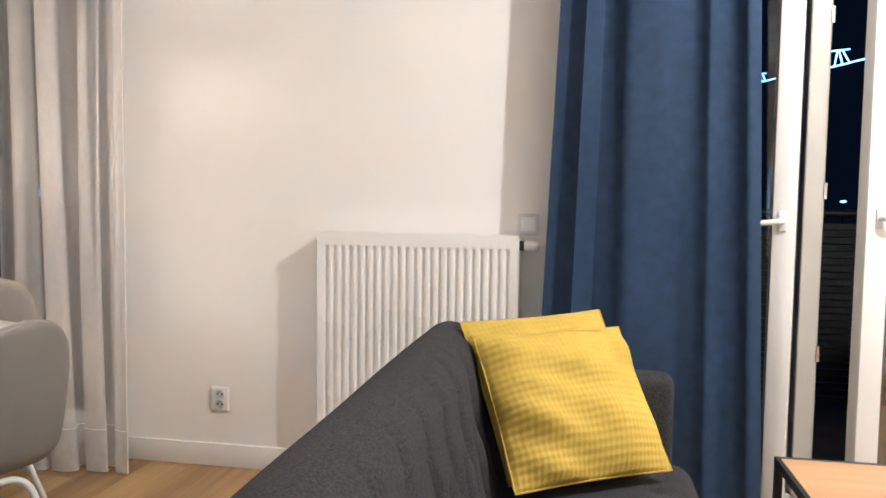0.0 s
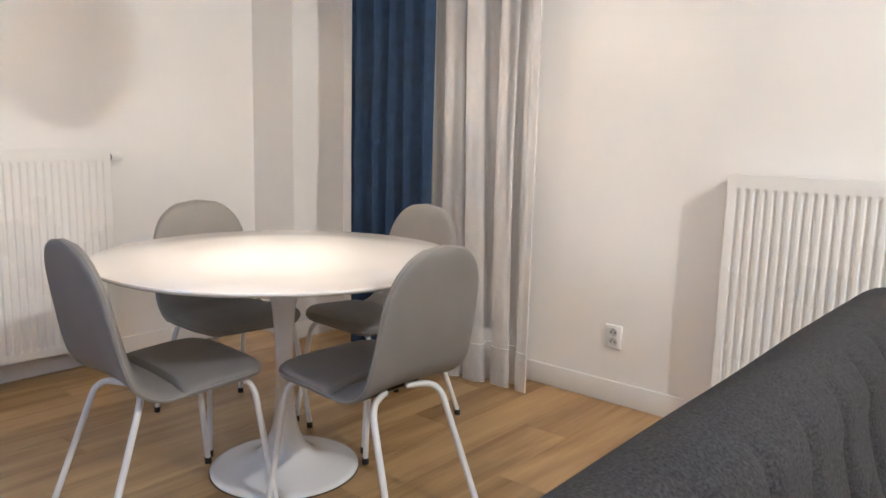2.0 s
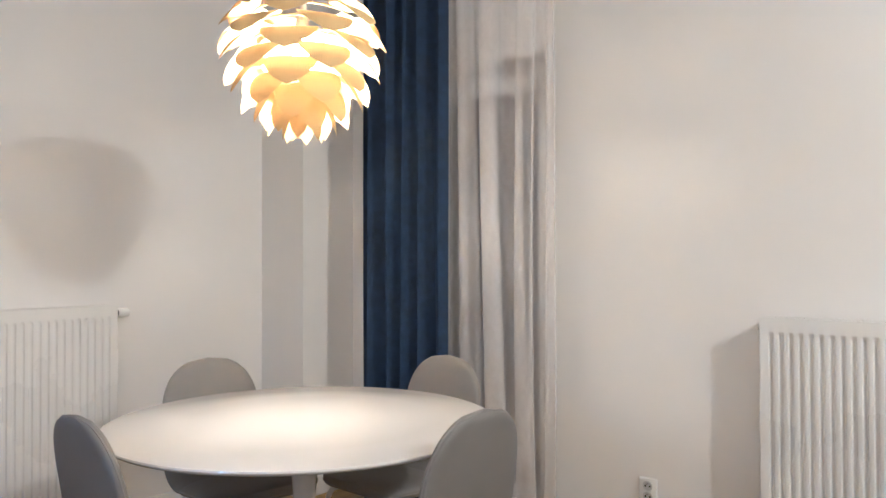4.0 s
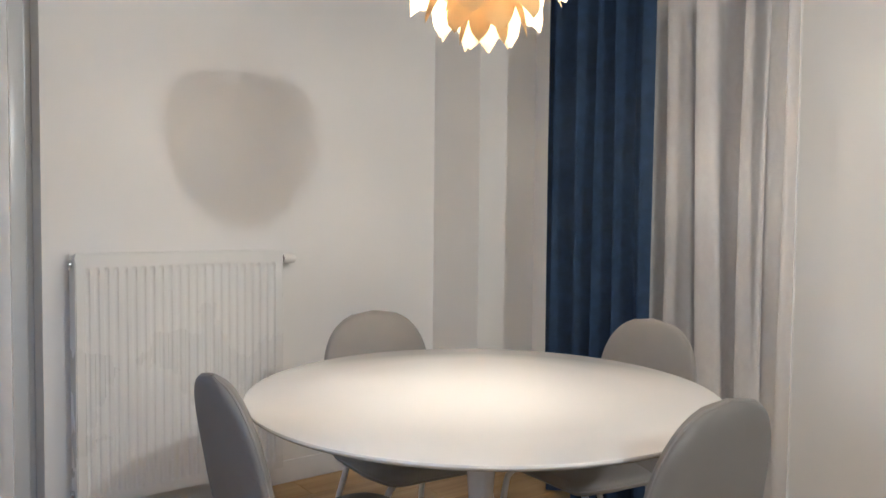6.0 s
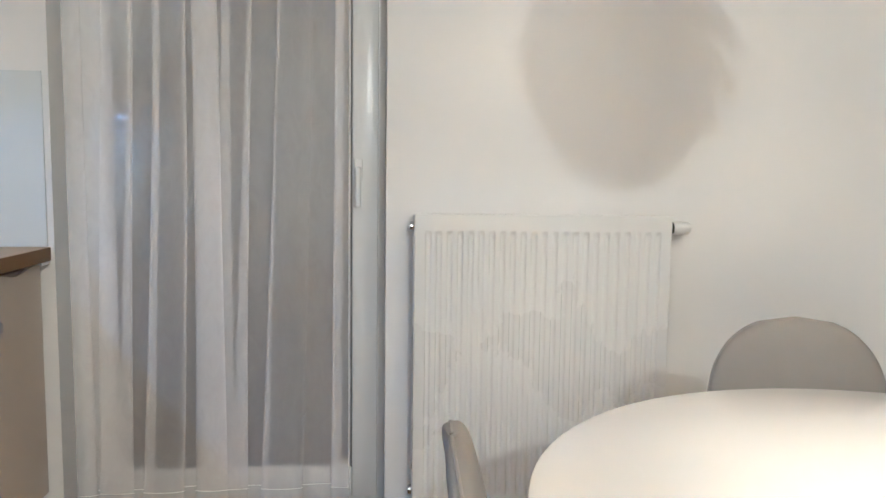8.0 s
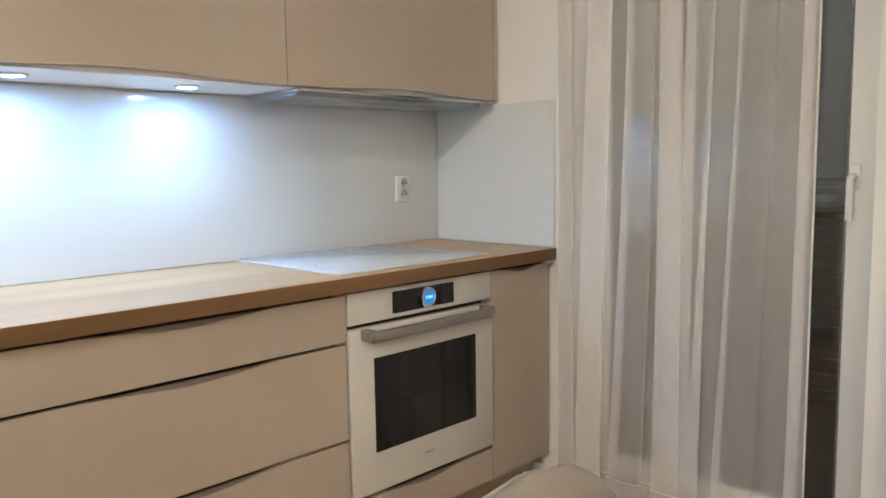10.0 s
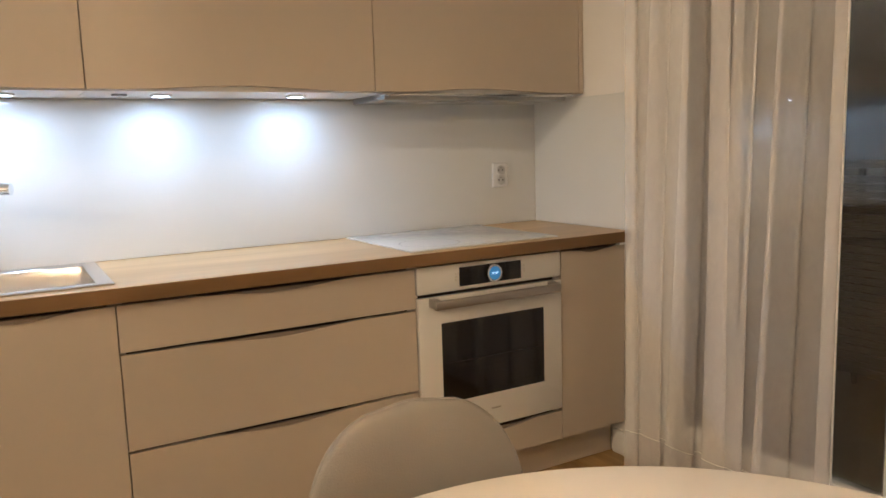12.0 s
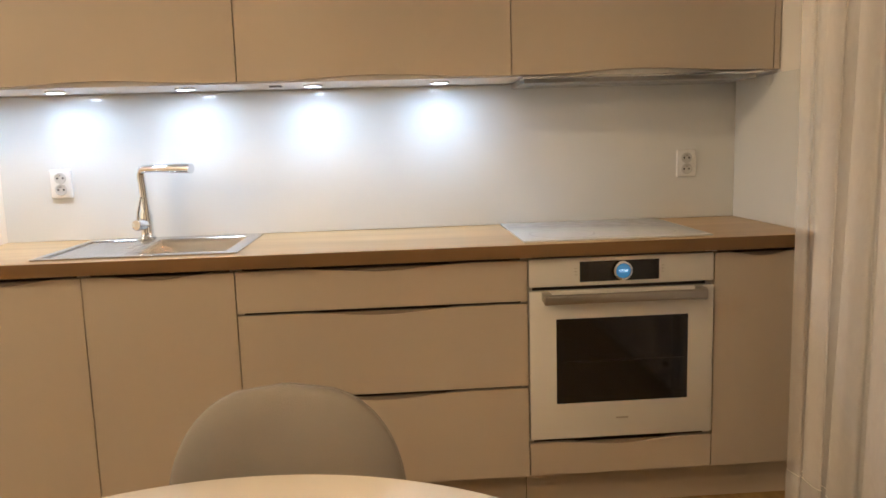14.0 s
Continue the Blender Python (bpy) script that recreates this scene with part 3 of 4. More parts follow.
def scooped(x0, x1, z0, z1, y0, y1, top=True, deep=0.018, half=0.55):
    """A front panel whose upper (or lower) edge dips in the middle as a finger grip."""
    n = 36
    bm = bmesh.new()
    rows = []
    for i in range(n + 1):
        u = i / n
        x = x0 + (x1 - x0) * u
        k = max(0.0, 1 - abs(u - 0.5) / (half / 2))
        dip = deep * (k * k * (3 - 2 * k))
        lo, hi = (z0, z1 - dip) if top else (z0 + dip, z1)
        rows.append([(x, y1, lo), (x, y1, hi), (x, y1 - 0.002, hi), (x, y0, hi), (x, y0, lo)])
    vs = grid(bm, rows, False, True)
    bm.faces.new(vs[0])
    bm.faces.new(vs[-1][::-1])
    bmesh.ops.recalc_face_normals(bm, faces=bm.faces[:])
    return bm


def grip(x0, x1, z, y, parent):
    """The curved metal lip behind a scoop."""
    n, rows = 24, []
    for i in range(n + 1):
        u = i / n
        x = x0 + (x1 - x0) * u
        rows.append([(x, y - 0.006, z - 0.030), (x, y, z - 0.030), (x, y, z - 0.012), (x, y - 0.002, z - 0.004), (x, y - 0.006, z - 0.0015)])
    bm = bmesh.new()
    vs = grid(bm, rows, False, True)
    bm.faces.new(vs[0])
    bm.faces.new(vs[-1][::-1])
    bmesh.ops.recalc_face_normals(bm, faces=bm.faces[:])
    part("grip", bm, GRIP, parent, "brownish metal finger grip", True)


def base_unit(x0, x1, fronts, label):
    """x0 < x1; fronts: rows of (z0, z1, width part that is scooped)."""
    u = thing("base_cabinet", label, "cabinet", "kitchen base cabinets", place=(0, 0, 0))
    part("body", boxes((x0 + 0.001, x0 + 0.018, YS + 0.01, FY - 0.022, 0.145, 0.862), (x1 - 0.018, x1 - 0.001, YS + 0.01, FY - 0.022, 0.145, 0.862), (x0 + 0.018, x1 - 0.018, YS + 0.01, YS + 0.02, 0.145, 0.862),
                       (x0 + 0.018, x1 - 0.018, YS + 0.02, FY - 0.022, 0.145, 0.16)), CARCASS, u)
    part("gap_back", boxes((x0 + 0.018, x1 - 0.018, FY - 0.036, FY - 0.030, 0.16, 0.862)), SHADOWGAP, u)
    for z0, z1, half in fronts:
        d = part("front", scooped(x0 + 0.0018, x1 - 0.0018, z0, z1, FY - 0.020, FY, True, 0.015, half), FRONT, u)
        mid, hw = (x0 + x1) / 2, (x1 - x0) * half / 2
        grip(mid - hw * 0.97, mid + hw * 0.97, z1, FY - 0.007, d)
    return u


base_unit(-0.827, -0.380, [(0.145, 0.852, 0.75)], "cream base cabinet with one handleless door")
base_unit(-1.281, -0.827, [(0.145, 0.852, 0.75)], "cream base cabinet with one handleless door under the sink")
base_unit(-2.179, -1.281, [(0.7235, 0.852, 0.60), (0.4485, 0.7145, 0.60), (0.145, 0.4395, 0.60)], "cream base cabinet with three wide handleless drawers")
base_unit(-3.092, -2.778, [(0.145, 0.852, 0.75)], "narrow cream base cabinet with one door beside the oven")
ovb = base_unit(-2.778, -2.179, [(0.145, 0.252, 0.7)], "cream oven housing with a shallow drawer at its foot")
tagged(part("plinth", boxes((-3.094, -0.38, 0.005, 0.022, 0.0, 0.140), bevel=0.002), FRONT), "cream plinth under the base cabinets", "plinth")
part("plinth_joint", boxes((-2.1795, -2.1775, 0.0215, 0.0224, 0.0, 0.14)), SHADOWGAP, bpy.data.objects["plinth"])
tagged(part("end_panel", boxes((-0.380, -0.362, YS + 0.004, FY, 0.0, 0.862), bevel=0.001), FRONT), "cream end panel closing the base cabinets", "panel")

# oven
oven = thing("oven", "white built-in oven with black glass window", "oven", place=(-2.4785, FY, 0))
ow = 0.2955
part("body", boxes((-ow + 0.02, ow - 0.02, -0.50, -0.02, 0.27, 0.85)), SHADOWGAP, oven)
cp = part("control_panel", box(bmesh.new(), -ow, ow, -0.02, 0.004, 0.765, 0.855, 0.0025, 2), OVENW, oven, smooth=True)
part("display", boxes((-0.118, 0.135, 0.0035, 0.0055, 0.778, 0.842)), OVENGLASS, cp, "black glass display strip")
dial = part("dial", lathe([(0.030, 0.0), (0.031, 0.006), (0.0295, 0.012), (0.024, 0.0125), (0.023, 0.010), (0.001, 0.010)], 40), CHROME, cp, "round chrome dial", True)
dial.matrix_basis = pose(0.0, 0.0055, 0.810, -90)
scr = part("dial_screen", lathe([(0.0225, 0.0), (0.0225, 0.0008), (0.001, 0.0009)], 40), SCREEN, dial, "blue lit clock face")
scr.location = (0, 0, 0.0102)
fc = bpy.data.curves.new("clock", "FONT")
fc.body, fc.size, fc.align_x, fc.align_y, fc.extrude = "17:54", 0.013, "CENTER", "CENTER", 0.0003
tmp = new("tmp_clock", fc)
me = bpy.data.meshes.new_from_object(tmp.evaluated_get(bpy.context.evaluated_depsgraph_get()))
bpy.data.objects.remove(tmp)
me.name = "clock_digits"
me.materials.clear()
me.materials.append(DIGIT)
cd = new("clock_digits", me)
cd.parent, cd.matrix_basis = dial, pose(0, 0, 0.0116, 0, 0, 180)
for k, dx in enumerate((0.148, -0.131)):
    for dz in (0.0, 0.010, 0.020):
        part("mark", boxes((dx - 0.004, dx + 0.004, 0.0035, 0.0046, 0.800 + dz, 0.802 + dz)), HANDLEM, cp)
door = part("oven_door", box(bmesh.new(), -ow, ow, -0.02, 0.008, 0.268, 0.752, 0.0025, 2), OVENW, oven, "white glass oven door", True)
part("window", boxes((-0.212, 0.212, -0.004, 0.0092, 0.386, 0.662)), OVENGLASS, door, "black glass oven window")
part("rack_line", boxes((-0.20, 0.19, 0.0088, 0.0096, 0.520, 0.5225)), OVENRACK, door)
hb = part("door_handle", box(bmesh.new(), -0.258, 0.258, 0.040, 0.058, 0.718, 0.748, 0.006, 3), HANDLEM, door, "grey metal bar handle", True)
for hx in (-0.245, 0.245):
    part("handle_mount", box(bmesh.new(), hx - 0.013, hx + 0.013, 0.006, 0.050, 0.722, 0.752, 0.004, 2), HANDLEM, hb, smooth=True)
part("maker_mark", boxes((-0.020, 0.020, 0.0078, 0.0086, 0.328, 0.333)), HANDLEM, door)

# worktop with a cut-out for the sink
SX0, SX1, SY0, SY1 = -1.288, -0.672, -0.425, 0.075
xs, ys = (-3.096, SX0 + 0.01, SX1 - 0.01, -0.352), (YS + 0.004, SY0 + 0.01, SY1 - 0.01, 0.128)
bm = bmesh.new()
level = {}
for zi, z in enumerate((0.864, WT)):
    for ix, x in enumerate(xs):
        for iy, y in enumerate(ys):
            level[ix, iy, zi] = bm.verts.new((x, y, z))
for ix in range(3):
    for iy in range(3):
        if (ix, iy) != (1, 1):
            for zi in (0, 1):
                bm.faces.new([level[a, c, zi] for a, c in ((ix, iy), (ix + 1, iy), (ix + 1, iy + 1), (ix, iy + 1))])
around = [(0, 0), (1, 0), (2, 0), (3, 0), (3, 1), (3, 2), (3, 3), (2, 3), (1, 3), (0, 3), (0, 2), (0, 1)]
for loop in (around, [(1, 1), (2, 1), (2, 2), (1, 2)]):
    for (a, c), (d, e) in zip(loop, loop[1:] + loop[:1]):
        bm.faces.new([level[a, c, 0], level[d, e, 0], level[d, e, 1], level[a, c, 1]])
bmesh.ops.recalc_face_normals(bm, faces=bm.faces[:])
tagged(part("worktop", bm, TOPWOOD), "oak-look laminate worktop along the kitchen wall", "worktop")
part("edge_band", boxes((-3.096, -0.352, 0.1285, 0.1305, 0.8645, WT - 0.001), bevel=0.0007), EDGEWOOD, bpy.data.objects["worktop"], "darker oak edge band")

# Short white strip under the worktop's wall end.
part("end_strip", boxes((-3.094, -3.040, 0.108, 0.1275, 0.8545, 0.8635), bevel=0.001), PVC, bpy.data.objects["worktop"], "small white strip under the worktop end")

# sink
sink = thing("sink", "stainless steel sink with draining board set in the worktop", "sink", place=(0, 0, WT))
bx0, bx1, by0, by1 = -1.245, -0.935, -0.345, 0.040
part("rim", boxes((SX0, bx0, SY0, SY1, 0.0005, 0.006), (bx1, SX1, SY0, -0.36, 0.0005, 0.006), (bx0, bx1, SY0, by0, 0.0005, 0.006), (bx0, bx1, by1, SY1, 0.0005, 0.006), (bx1, bx1 + 0.02, -0.36, SY1, 0.0005, 0.006), (SX1 - 0.02, SX1, -0.36, SY1, 0.0005, 0.006), (bx1 + 0.02, SX1 - 0.02, 0.045, SY1, 0.0005, 0.006), bevel=0.0015), STEEL, sink)
bm = bmesh.new()
ring = []
for inset, z in ((0.0, 0.004), (0.008, -0.02), (0.016, -0.145), (0.05, -0.165)):
    ring.append([(bx0 + inset, by0 + inset, z), ((bx0 + bx1) / 2, by0 + inset, z), (bx1 - inset, by0 + inset, z), (bx1 - inset, (by0 + by1) / 2, z), (bx1 - inset, by1 - inset, z), ((bx0 + bx1) / 2, by1 - inset, z), (bx0 + inset, by1 - inset, z), (bx0 + inset, (by0 + by1) / 2, z)])
vs = grid(bm, ring, False, True)
bm.faces.new(vs[-1])
part("bowl", bm, STEEL, sink, smooth=True)
bm = bmesh.new()
rows = []
for i in range(41):
    x = bx1 + 0.02 + (SX1 - 0.02 - bx1 - 0.02) * i / 40
    rows.append([(x, y, 0.001 + 0.0022 * math.sin(i * math.tau / 5) - 0.001 * (y + 0.36)) for y in (-0.36, -0.1, 0.045)])
grid(bm, rows)
part("draining_board", bm, STEEL, sink, "ribbed draining board", True)
part("drain", lathe([(0.035, 0), (0.035, 0.003), (0.022, 0.004), (0.002, 0.002)], 28, (bx0 + bx1) / 2, -0.15), CHROME, sink, smooth=True).location = (0, 0, -0.164)
fau = thing("faucet", "chrome pull-out kitchen tap beside the sink", "faucet", place=(-0.880, -0.385, WT + 0.006))
part("base_ring", lathe([(0.029, 0), (0.029, 0.008), (0.024, 0.012), (0.022, 0.012)], 28), CHROME, fau, smooth=True)
part("column", tube([(0, 0, 0.01), (0, 0, 0.085), (0, 0, 0.10), (0.004, 0, 0.20)], [0.022, 0.022, 0.0165, 0.015], 20), CHROME, fau, smooth=True)
part("spout", tube(bend([(0.004, 0, 0.19), (0.008, 0, 0.252), (-0.178, 0.080, 0.250)], 0.030), 0.0145, 18), CHROME, fau, smooth=True)
part("spray_head", tube([(-0.090, 0.0405, 0.251), (-0.178, 0.080, 0.250), (-0.194, 0.087, 0.249)], [0.0165, 0.0185, 0.0175], 20), CHROME, fau, "thicker pull-out spray head", True)
part("valve_body", tube([(0.0, 0.0, 0.052), (0.018, 0.050, 0.055), (0.020, 0.054, 0.055)], [0.019, 0.021, 0.018], 22), CHROME, fau, smooth=True)
part("lever", tube([(0.016, 0.044, 0.062), (0.010, 0.050, 0.10), (-0.006, 0.056, 0.155)], [0.006, 0.005, 0.004], 10), CHROME, fau, smooth=True)

# hob
hob = thing("hob", "white glass ceramic hob flush on the worktop", "hob", place=(-2.475, -0.180, WT))
part("glass", box(bmesh.new(), -0.302, 0.302, -0.268, 0.268, 0.0006, 0.006, 0.0015, 2), HOBW, hob, smooth=True)
for hx, hy, hr in ((-0.15, -0.12, 0.105), (0.15, -0.12, 0.075), (-0.15, 0.13, 0.075), (0.15, 0.12, 0.105)):
    bm = bmesh.new()
    grid(bm, [[(hx + r * math.cos(k * math.tau / 48), hy + r * math.sin(k * math.tau / 48), 0.0064) for k in range(48)] for r in (hr, hr + 0.0025)], False, True)
    part("zone_ring", bm, HOBRING, hob)
part("touch_bar", boxes((-0.11, 0.11, 0.236, 0.240, 0.006, 0.0065)), HOBRING, hob)

# splashback
tagged(part("splashback", boxes((-3.094, -0.352, YS + 0.001, YS + 0.007, WT + 0.001, 1.428), bevel=0.001), GLASSW), "white glass splashback above the worktop", "splashback", kind="structure")
tagged(part("splashback", boxes((XW + 0.001, XW + 0.007, YS + 0.008, 0.122, WT + 0.001, 1.424), bevel=0.001), GLASSW), "white glass splashback on the side wall", "splashback", kind="structure")
socket((-0.566, YS + 0.007, 1.115), 180, "white double socket on the splashback beside the sink")
socket((-2.901, YS + 0.007, 1.116), 180, "white double socket on the splashback above the hob")

# wall cabinets
UY, UB, US, UT = -0.138, 1.437, 1.797, 2.25


def wall_unit(x0, x1, label):
    u = thing("wall_cabinet", label, "cabinet", "kitchen wall cabinets")
    part("body", boxes((x0 + 0.001, x1 - 0.001, YS + 0.001, UY - 0.021, UB + 0.014, UT), bevel=0.001), CARCASS, u)
    part("underside", boxes((x0 + 0.001, x1 - 0.001, YS + 0.008, UY - 0.023, UB - 0.004, UB + 0.0135)), TRIM, u, "white light board under the cabinet")
    part("gap_back", boxes((x0 + 0.004, x1 - 0.004, UY - 0.0208, UY - 0.0195, US - 0.01, US + 0.014)), SHADOWGAP, u)
    part("door", scooped(x0 + 0.0018, x1 - 0.0018, UB, US, UY - 0.019, UY, False, 0.013, 0.8), FRONT, u)
    part("upper_door", boxes((x0 + 0.0018, x1 - 0.0018, UY - 0.019, UY, US + 0.004, UT), bevel=0.0008), FRONT, u)
    return u


wall_unit(-1.281, -0.381, "cream wall cabinet with one wide lift door")
wall_unit(-2.179, -1.281, "cream wall cabinet with one wide lift door")
wall_unit(-3.074, -2.179, "cream wall cabinet with the cooker hood under it")
wall_unit(-0.381, 0.0, "cream wall cabinet with one door")
tagged(part("filler_panel", boxes((-3.096, -3.0755, YS + 0.001, UY, UB, UT)), FRONT), "narrow cream filler beside the wall cabinet", "panel")
hood = thing("cooker_hood", "slim grey built-in cooker hood under the cabinet", "cooker hood")
part("casing", box(bmesh.new(), -3.03, -2.225, YS + 0.03, UY - 0.03, UB - 0.026, UB - 0.0045, 0.004, 2), HOODM, hood, smooth=True)
part("visor", box(bmesh.new(), -3.04, -2.215, UY - 0.10, UY + 0.004, UB - 0.014, UB - 0.005, 0.003, 2), STEEL, hood, "brushed steel visor", True)
part("filter", boxes((-2.98, -2.27, YS + 0.06, UY - 0.11, UB - 0.0275, UB - 0.0255)), STEEL, hood)
for sx in SPOTS:
    s = thing("under_cabinet_spot", "round cold white spotlight under the wall cabinet", "spotlight", "under-cabinet spotlights", place=(sx, -0.292, UB - 0.004))
    part("bezel", lathe([(0.034, 0.0), (0.034, -0.005), (0.029, -0.007), (0.027, -0.006), (0.026, 0.0)], 28), TRIM, s, smooth=True)
    part("lens", lathe([(0.026, -0.003), (0.026, -0.0045), (0.001, -0.005)], 24), SPOTGLASS, s, "glowing lens")

ts = thing("touch_switch", "small grey touch switch under the wall cabinet", "switch", place=(-1.385, -0.275, UB - 0.004))
part("housing", box(bmesh.new(), -0.022, 0.022, -0.012, 0.012, -0.007, 0.0, 0.003, 2), HOODM, ts, smooth=True)

# ---- dining table ----
TCX, TCY = -1.550, 1.870
tab = thing("dining_table", "round white tulip dining table with a glossy top", "table", place=(TCX, TCY, 0))
part("tabletop", lathe([(0.30, 0.706), (0.52, 0.706), (0.572, 0.716), (0.5815, 0.7225), (0.583, 0.7255), (0.5815, 0.7295), (0.577, 0.7310), (0.40, 0.7312), (0.01, 0.7312)], 128), TABLEW, tab, "glossy white round top", True)
prof = [(0.246, 0.000), (0.247, 0.006), (0.243, 0.010), (0.225, 0.014), (0.180, 0.022), (0.130, 0.036), (0.095, 0.055), (0.068, 0.085), (0.048, 0.130), (0.036, 0.19), (0.030, 0.27), (0.028, 0.36), (0.031, 0.46), (0.038, 0.55), (0.050, 0.63), (0.062, 0.68), (0.070, 0.707)]
part("pedestal", lathe(prof, 64), TABLEW, tab, "white flared pedestal foot", True)
part("foot_rim", lathe([(0.240, -0.0), (0.249, 0.0), (0.249, 0.003), (0.240, 0.003)], 64), RUBBER, tab)

# ---- chairs ----


def shell(spine, width, curl, thick, n=26, m=18):
    """Upholstered shell: spine(s) -> (y, z), width(s) half width, curl(s) rise of the sides along the normal."""
    bm = bmesh.new()
    top, low = [], []
    for i in range(n + 1):
        s = i / n
        y, z = spine(s)
        y2, z2 = spine(min(s + 0.01, 1.0))
        y1, z1 = spine(max(s - 0.01, 0.0))
        d = Vector((0, y2 - y1, z2 - z1)).normalized()
        nrm = Vector((0, -d.z, d.y))
        ra, rb = [], []
        for j in range(m + 1):
            v = -math.cos(math.pi * j / m)
            p = Vector((width(s) * v, y, z)) + nrm * curl(s) * abs(v) ** 2.4
            edge = math.sqrt(max(0.0, 1 - abs(v) ** 6)) * min(1.0, math.sqrt(max(0.0, 1 - abs(2 * s - 1) ** 14)) + 0.02)
            t = thick * (0.22 + 0.78 * edge)
            ra.append(p + nrm * t / 2)
            rb.append(p - nrm * t / 2)
        top.append(ra)
        low.append(rb)
    a, b = grid(bm, top), grid(bm, low)
    loop = lambda g: [g[0][j] for j in range(m)] + [g[i][m] for i in range(n)] + [g[n][j] for j in range(m, 0, -1)] + [g[i][0] for i in range(n, 0, -1)]
    la, lb = loop(a), loop(b)
    for k in range(len(la)):
        q = (k + 1) % len(la)
        try:
            bm.faces.new((la[k], la[q], lb[q], lb[k]))
        except ValueError:
            pass
    rim = [(p.co + q.co) / 2 for p, q in zip(la, lb)]
    bmesh.ops.recalc_face_normals(bm, faces=bm.faces[:])
    return bm, rim


def dining_chair(place, turn):
    """Faces its own +y."""
    c = thing("dining_chair", "grey upholstered dining chair with white tubular legs", "chair", "chairs round the table", place=place, turn=turn)

    def line(q):
        """The shell's middle line, q = 0 at the front edge to 1 at the top."""
        if q < 0.36:
            k = q / 0.36
            return (0.235 - 0.295 * k, 0.4333 + 0.012 * (1 - k) - 0.018 * max(0.0, 0.25 - k) ** 2 / 0.0625)
        if q < 0.56:
            th = radians(74) * (q - 0.36) / 0.20
            return (-0.060 - 0.105 * math.sin(th), 0.4333 + 0.105 * (1 - math.cos(th)))
        k = (q - 0.56) / 0.44
        return (-0.1609 - 0.094 * k - 0.004 * math.sin(math.pi * k), 0.5094 + 0.333 * k)

    def half(q):
        if q < 0.56:
            w = 0.216 - 0.014 * q / 0.56
            return w * (math.sqrt(max(0.0, 1 - (max(0.0, 0.16 - q) / 0.16) ** 2.6)) * 0.42 + 0.58) if q < 0.16 else w
        k = (q - 0.56) / 0.44
        w = 0.202 - 0.024 * k
        return w * (max(0.0, 1 - ((k - 0.46) / 0.54) ** 2.4) ** (1 / 2.4) * 0.97 + 0.03) if k > 0.46 else w

    def curl(q):
        return 0.004 + 0.022 * math.exp(-((q - 0.56) / 0.20) ** 2)

    cut = 0.335
    bm, rim = shell(lambda s: line(cut * s), lambda s: half(cut * s), lambda s: curl(cut * s), 0.052)
    seat = part("seat", bm, CHAIRFAB, c, "padded grey seat", True)
    part("seat_piping", tube(rim, 0.0026, 6, True), PIPING, seat, smooth=True)
    bm, rim = shell(lambda s: line(cut + (1 - cut) * s), lambda s: half(cut + (1 - cut) * s), lambda s: curl(cut + (1 - cut) * s), 0.038, 48, 20)
    back = part("backrest", bm, CHAIRFAB, c, "rounded grey padded backrest", True)
    part("back_piping", tube(rim, 0.0026, 6, True), PIPING, back, smooth=True)
    part("seat_plate", boxes((-0.12, 0.12, -0.07, 0.14, 0.390, 0.402), bevel=0.004), BLACK, c)
    for fx, fy, tx, ty in ((0.203, 0.246, 0.150, 0.172), (-0.203, 0.246, -0.150, 0.172), (0.182, -0.270, 0.120, -0.118), (-0.182, -0.270, -0.120, -0.118)):
        leg = part("leg", tube(bend([(tx * 0.35, ty * 0.75, 0.404), (tx + 0.018 * (1 if tx > 0 else -1), ty * 1.12, 0.404), (fx, fy, 0.016)], 0.055, 8), 0.0095, 12), LEGW, c, "white bent steel tube leg", True)
        part("rubber_foot", tube([(fx - (fx - tx) * 0.012, fy - (fy - ty) * 0.012, 0.022), (fx, fy, 0.0)], 0.0115, 12), RUBBER, leg, smooth=True)
    return c


chair = dining_chair((-2.022, 1.972, 0), -97)
for cx, cy, ct in ((-1.122, 1.868, 90), (-1.625, 2.383, 177), (-1.570, 1.450, -3)):
    copy_thing(chair, pose(cx, cy, 0, 0, 0, ct))

# ---- pendant lamp ----
pend = thing("pendant_lamp", "white pine-cone pendant lamp with overlapping petals, switched on", "lamp", place=(-1.528, 1.845, 0))
LZ = 1.825
part("cord", tube([(0, 0, 2.005), (0, 0, TOP - 0.03)], 0.003, 8), BLACK, pend)
part("canopy", lathe([(0.05, TOP - 0.001), (0.05, TOP - 0.02), (0.02, TOP - 0.035), (0.004, TOP - 0.035)], 28), ENAMEL, pend, smooth=True)
part("holder", tube([(0, 0, 1.995), (0, 0, 1.94), (0, 0, 1.893)], [0.012, 0.020, 0.020], 16), ENAMEL, pend, smooth=True)
part("bulb", lathe([(0.004, LZ + 0.075), (0.014, LZ + 0.055), (0.016, LZ + 0.035), (0.030, LZ + 0.010), (0.034, LZ - 0.012), (0.026, LZ - 0.036), (0.010, LZ - 0.046), (0.001, LZ - 0.047)], 24), BULB, pend, "glowing warm bulb", True)
ROWSP = [(1.575, 0.062, 0.058), (1.592, 0.105, 0.066), (1.622, 0.148, 0.076), (1.660, 0.186, 0.086), (1.702, 0.216, 0.094), (1.748, 0.238, 0.098), (1.795, 0.250, 0.100), (1.845, 0.257, 0.100), (1.893, 0.252, 0.096), (1.935, 0.225, 0.086)]
core = []
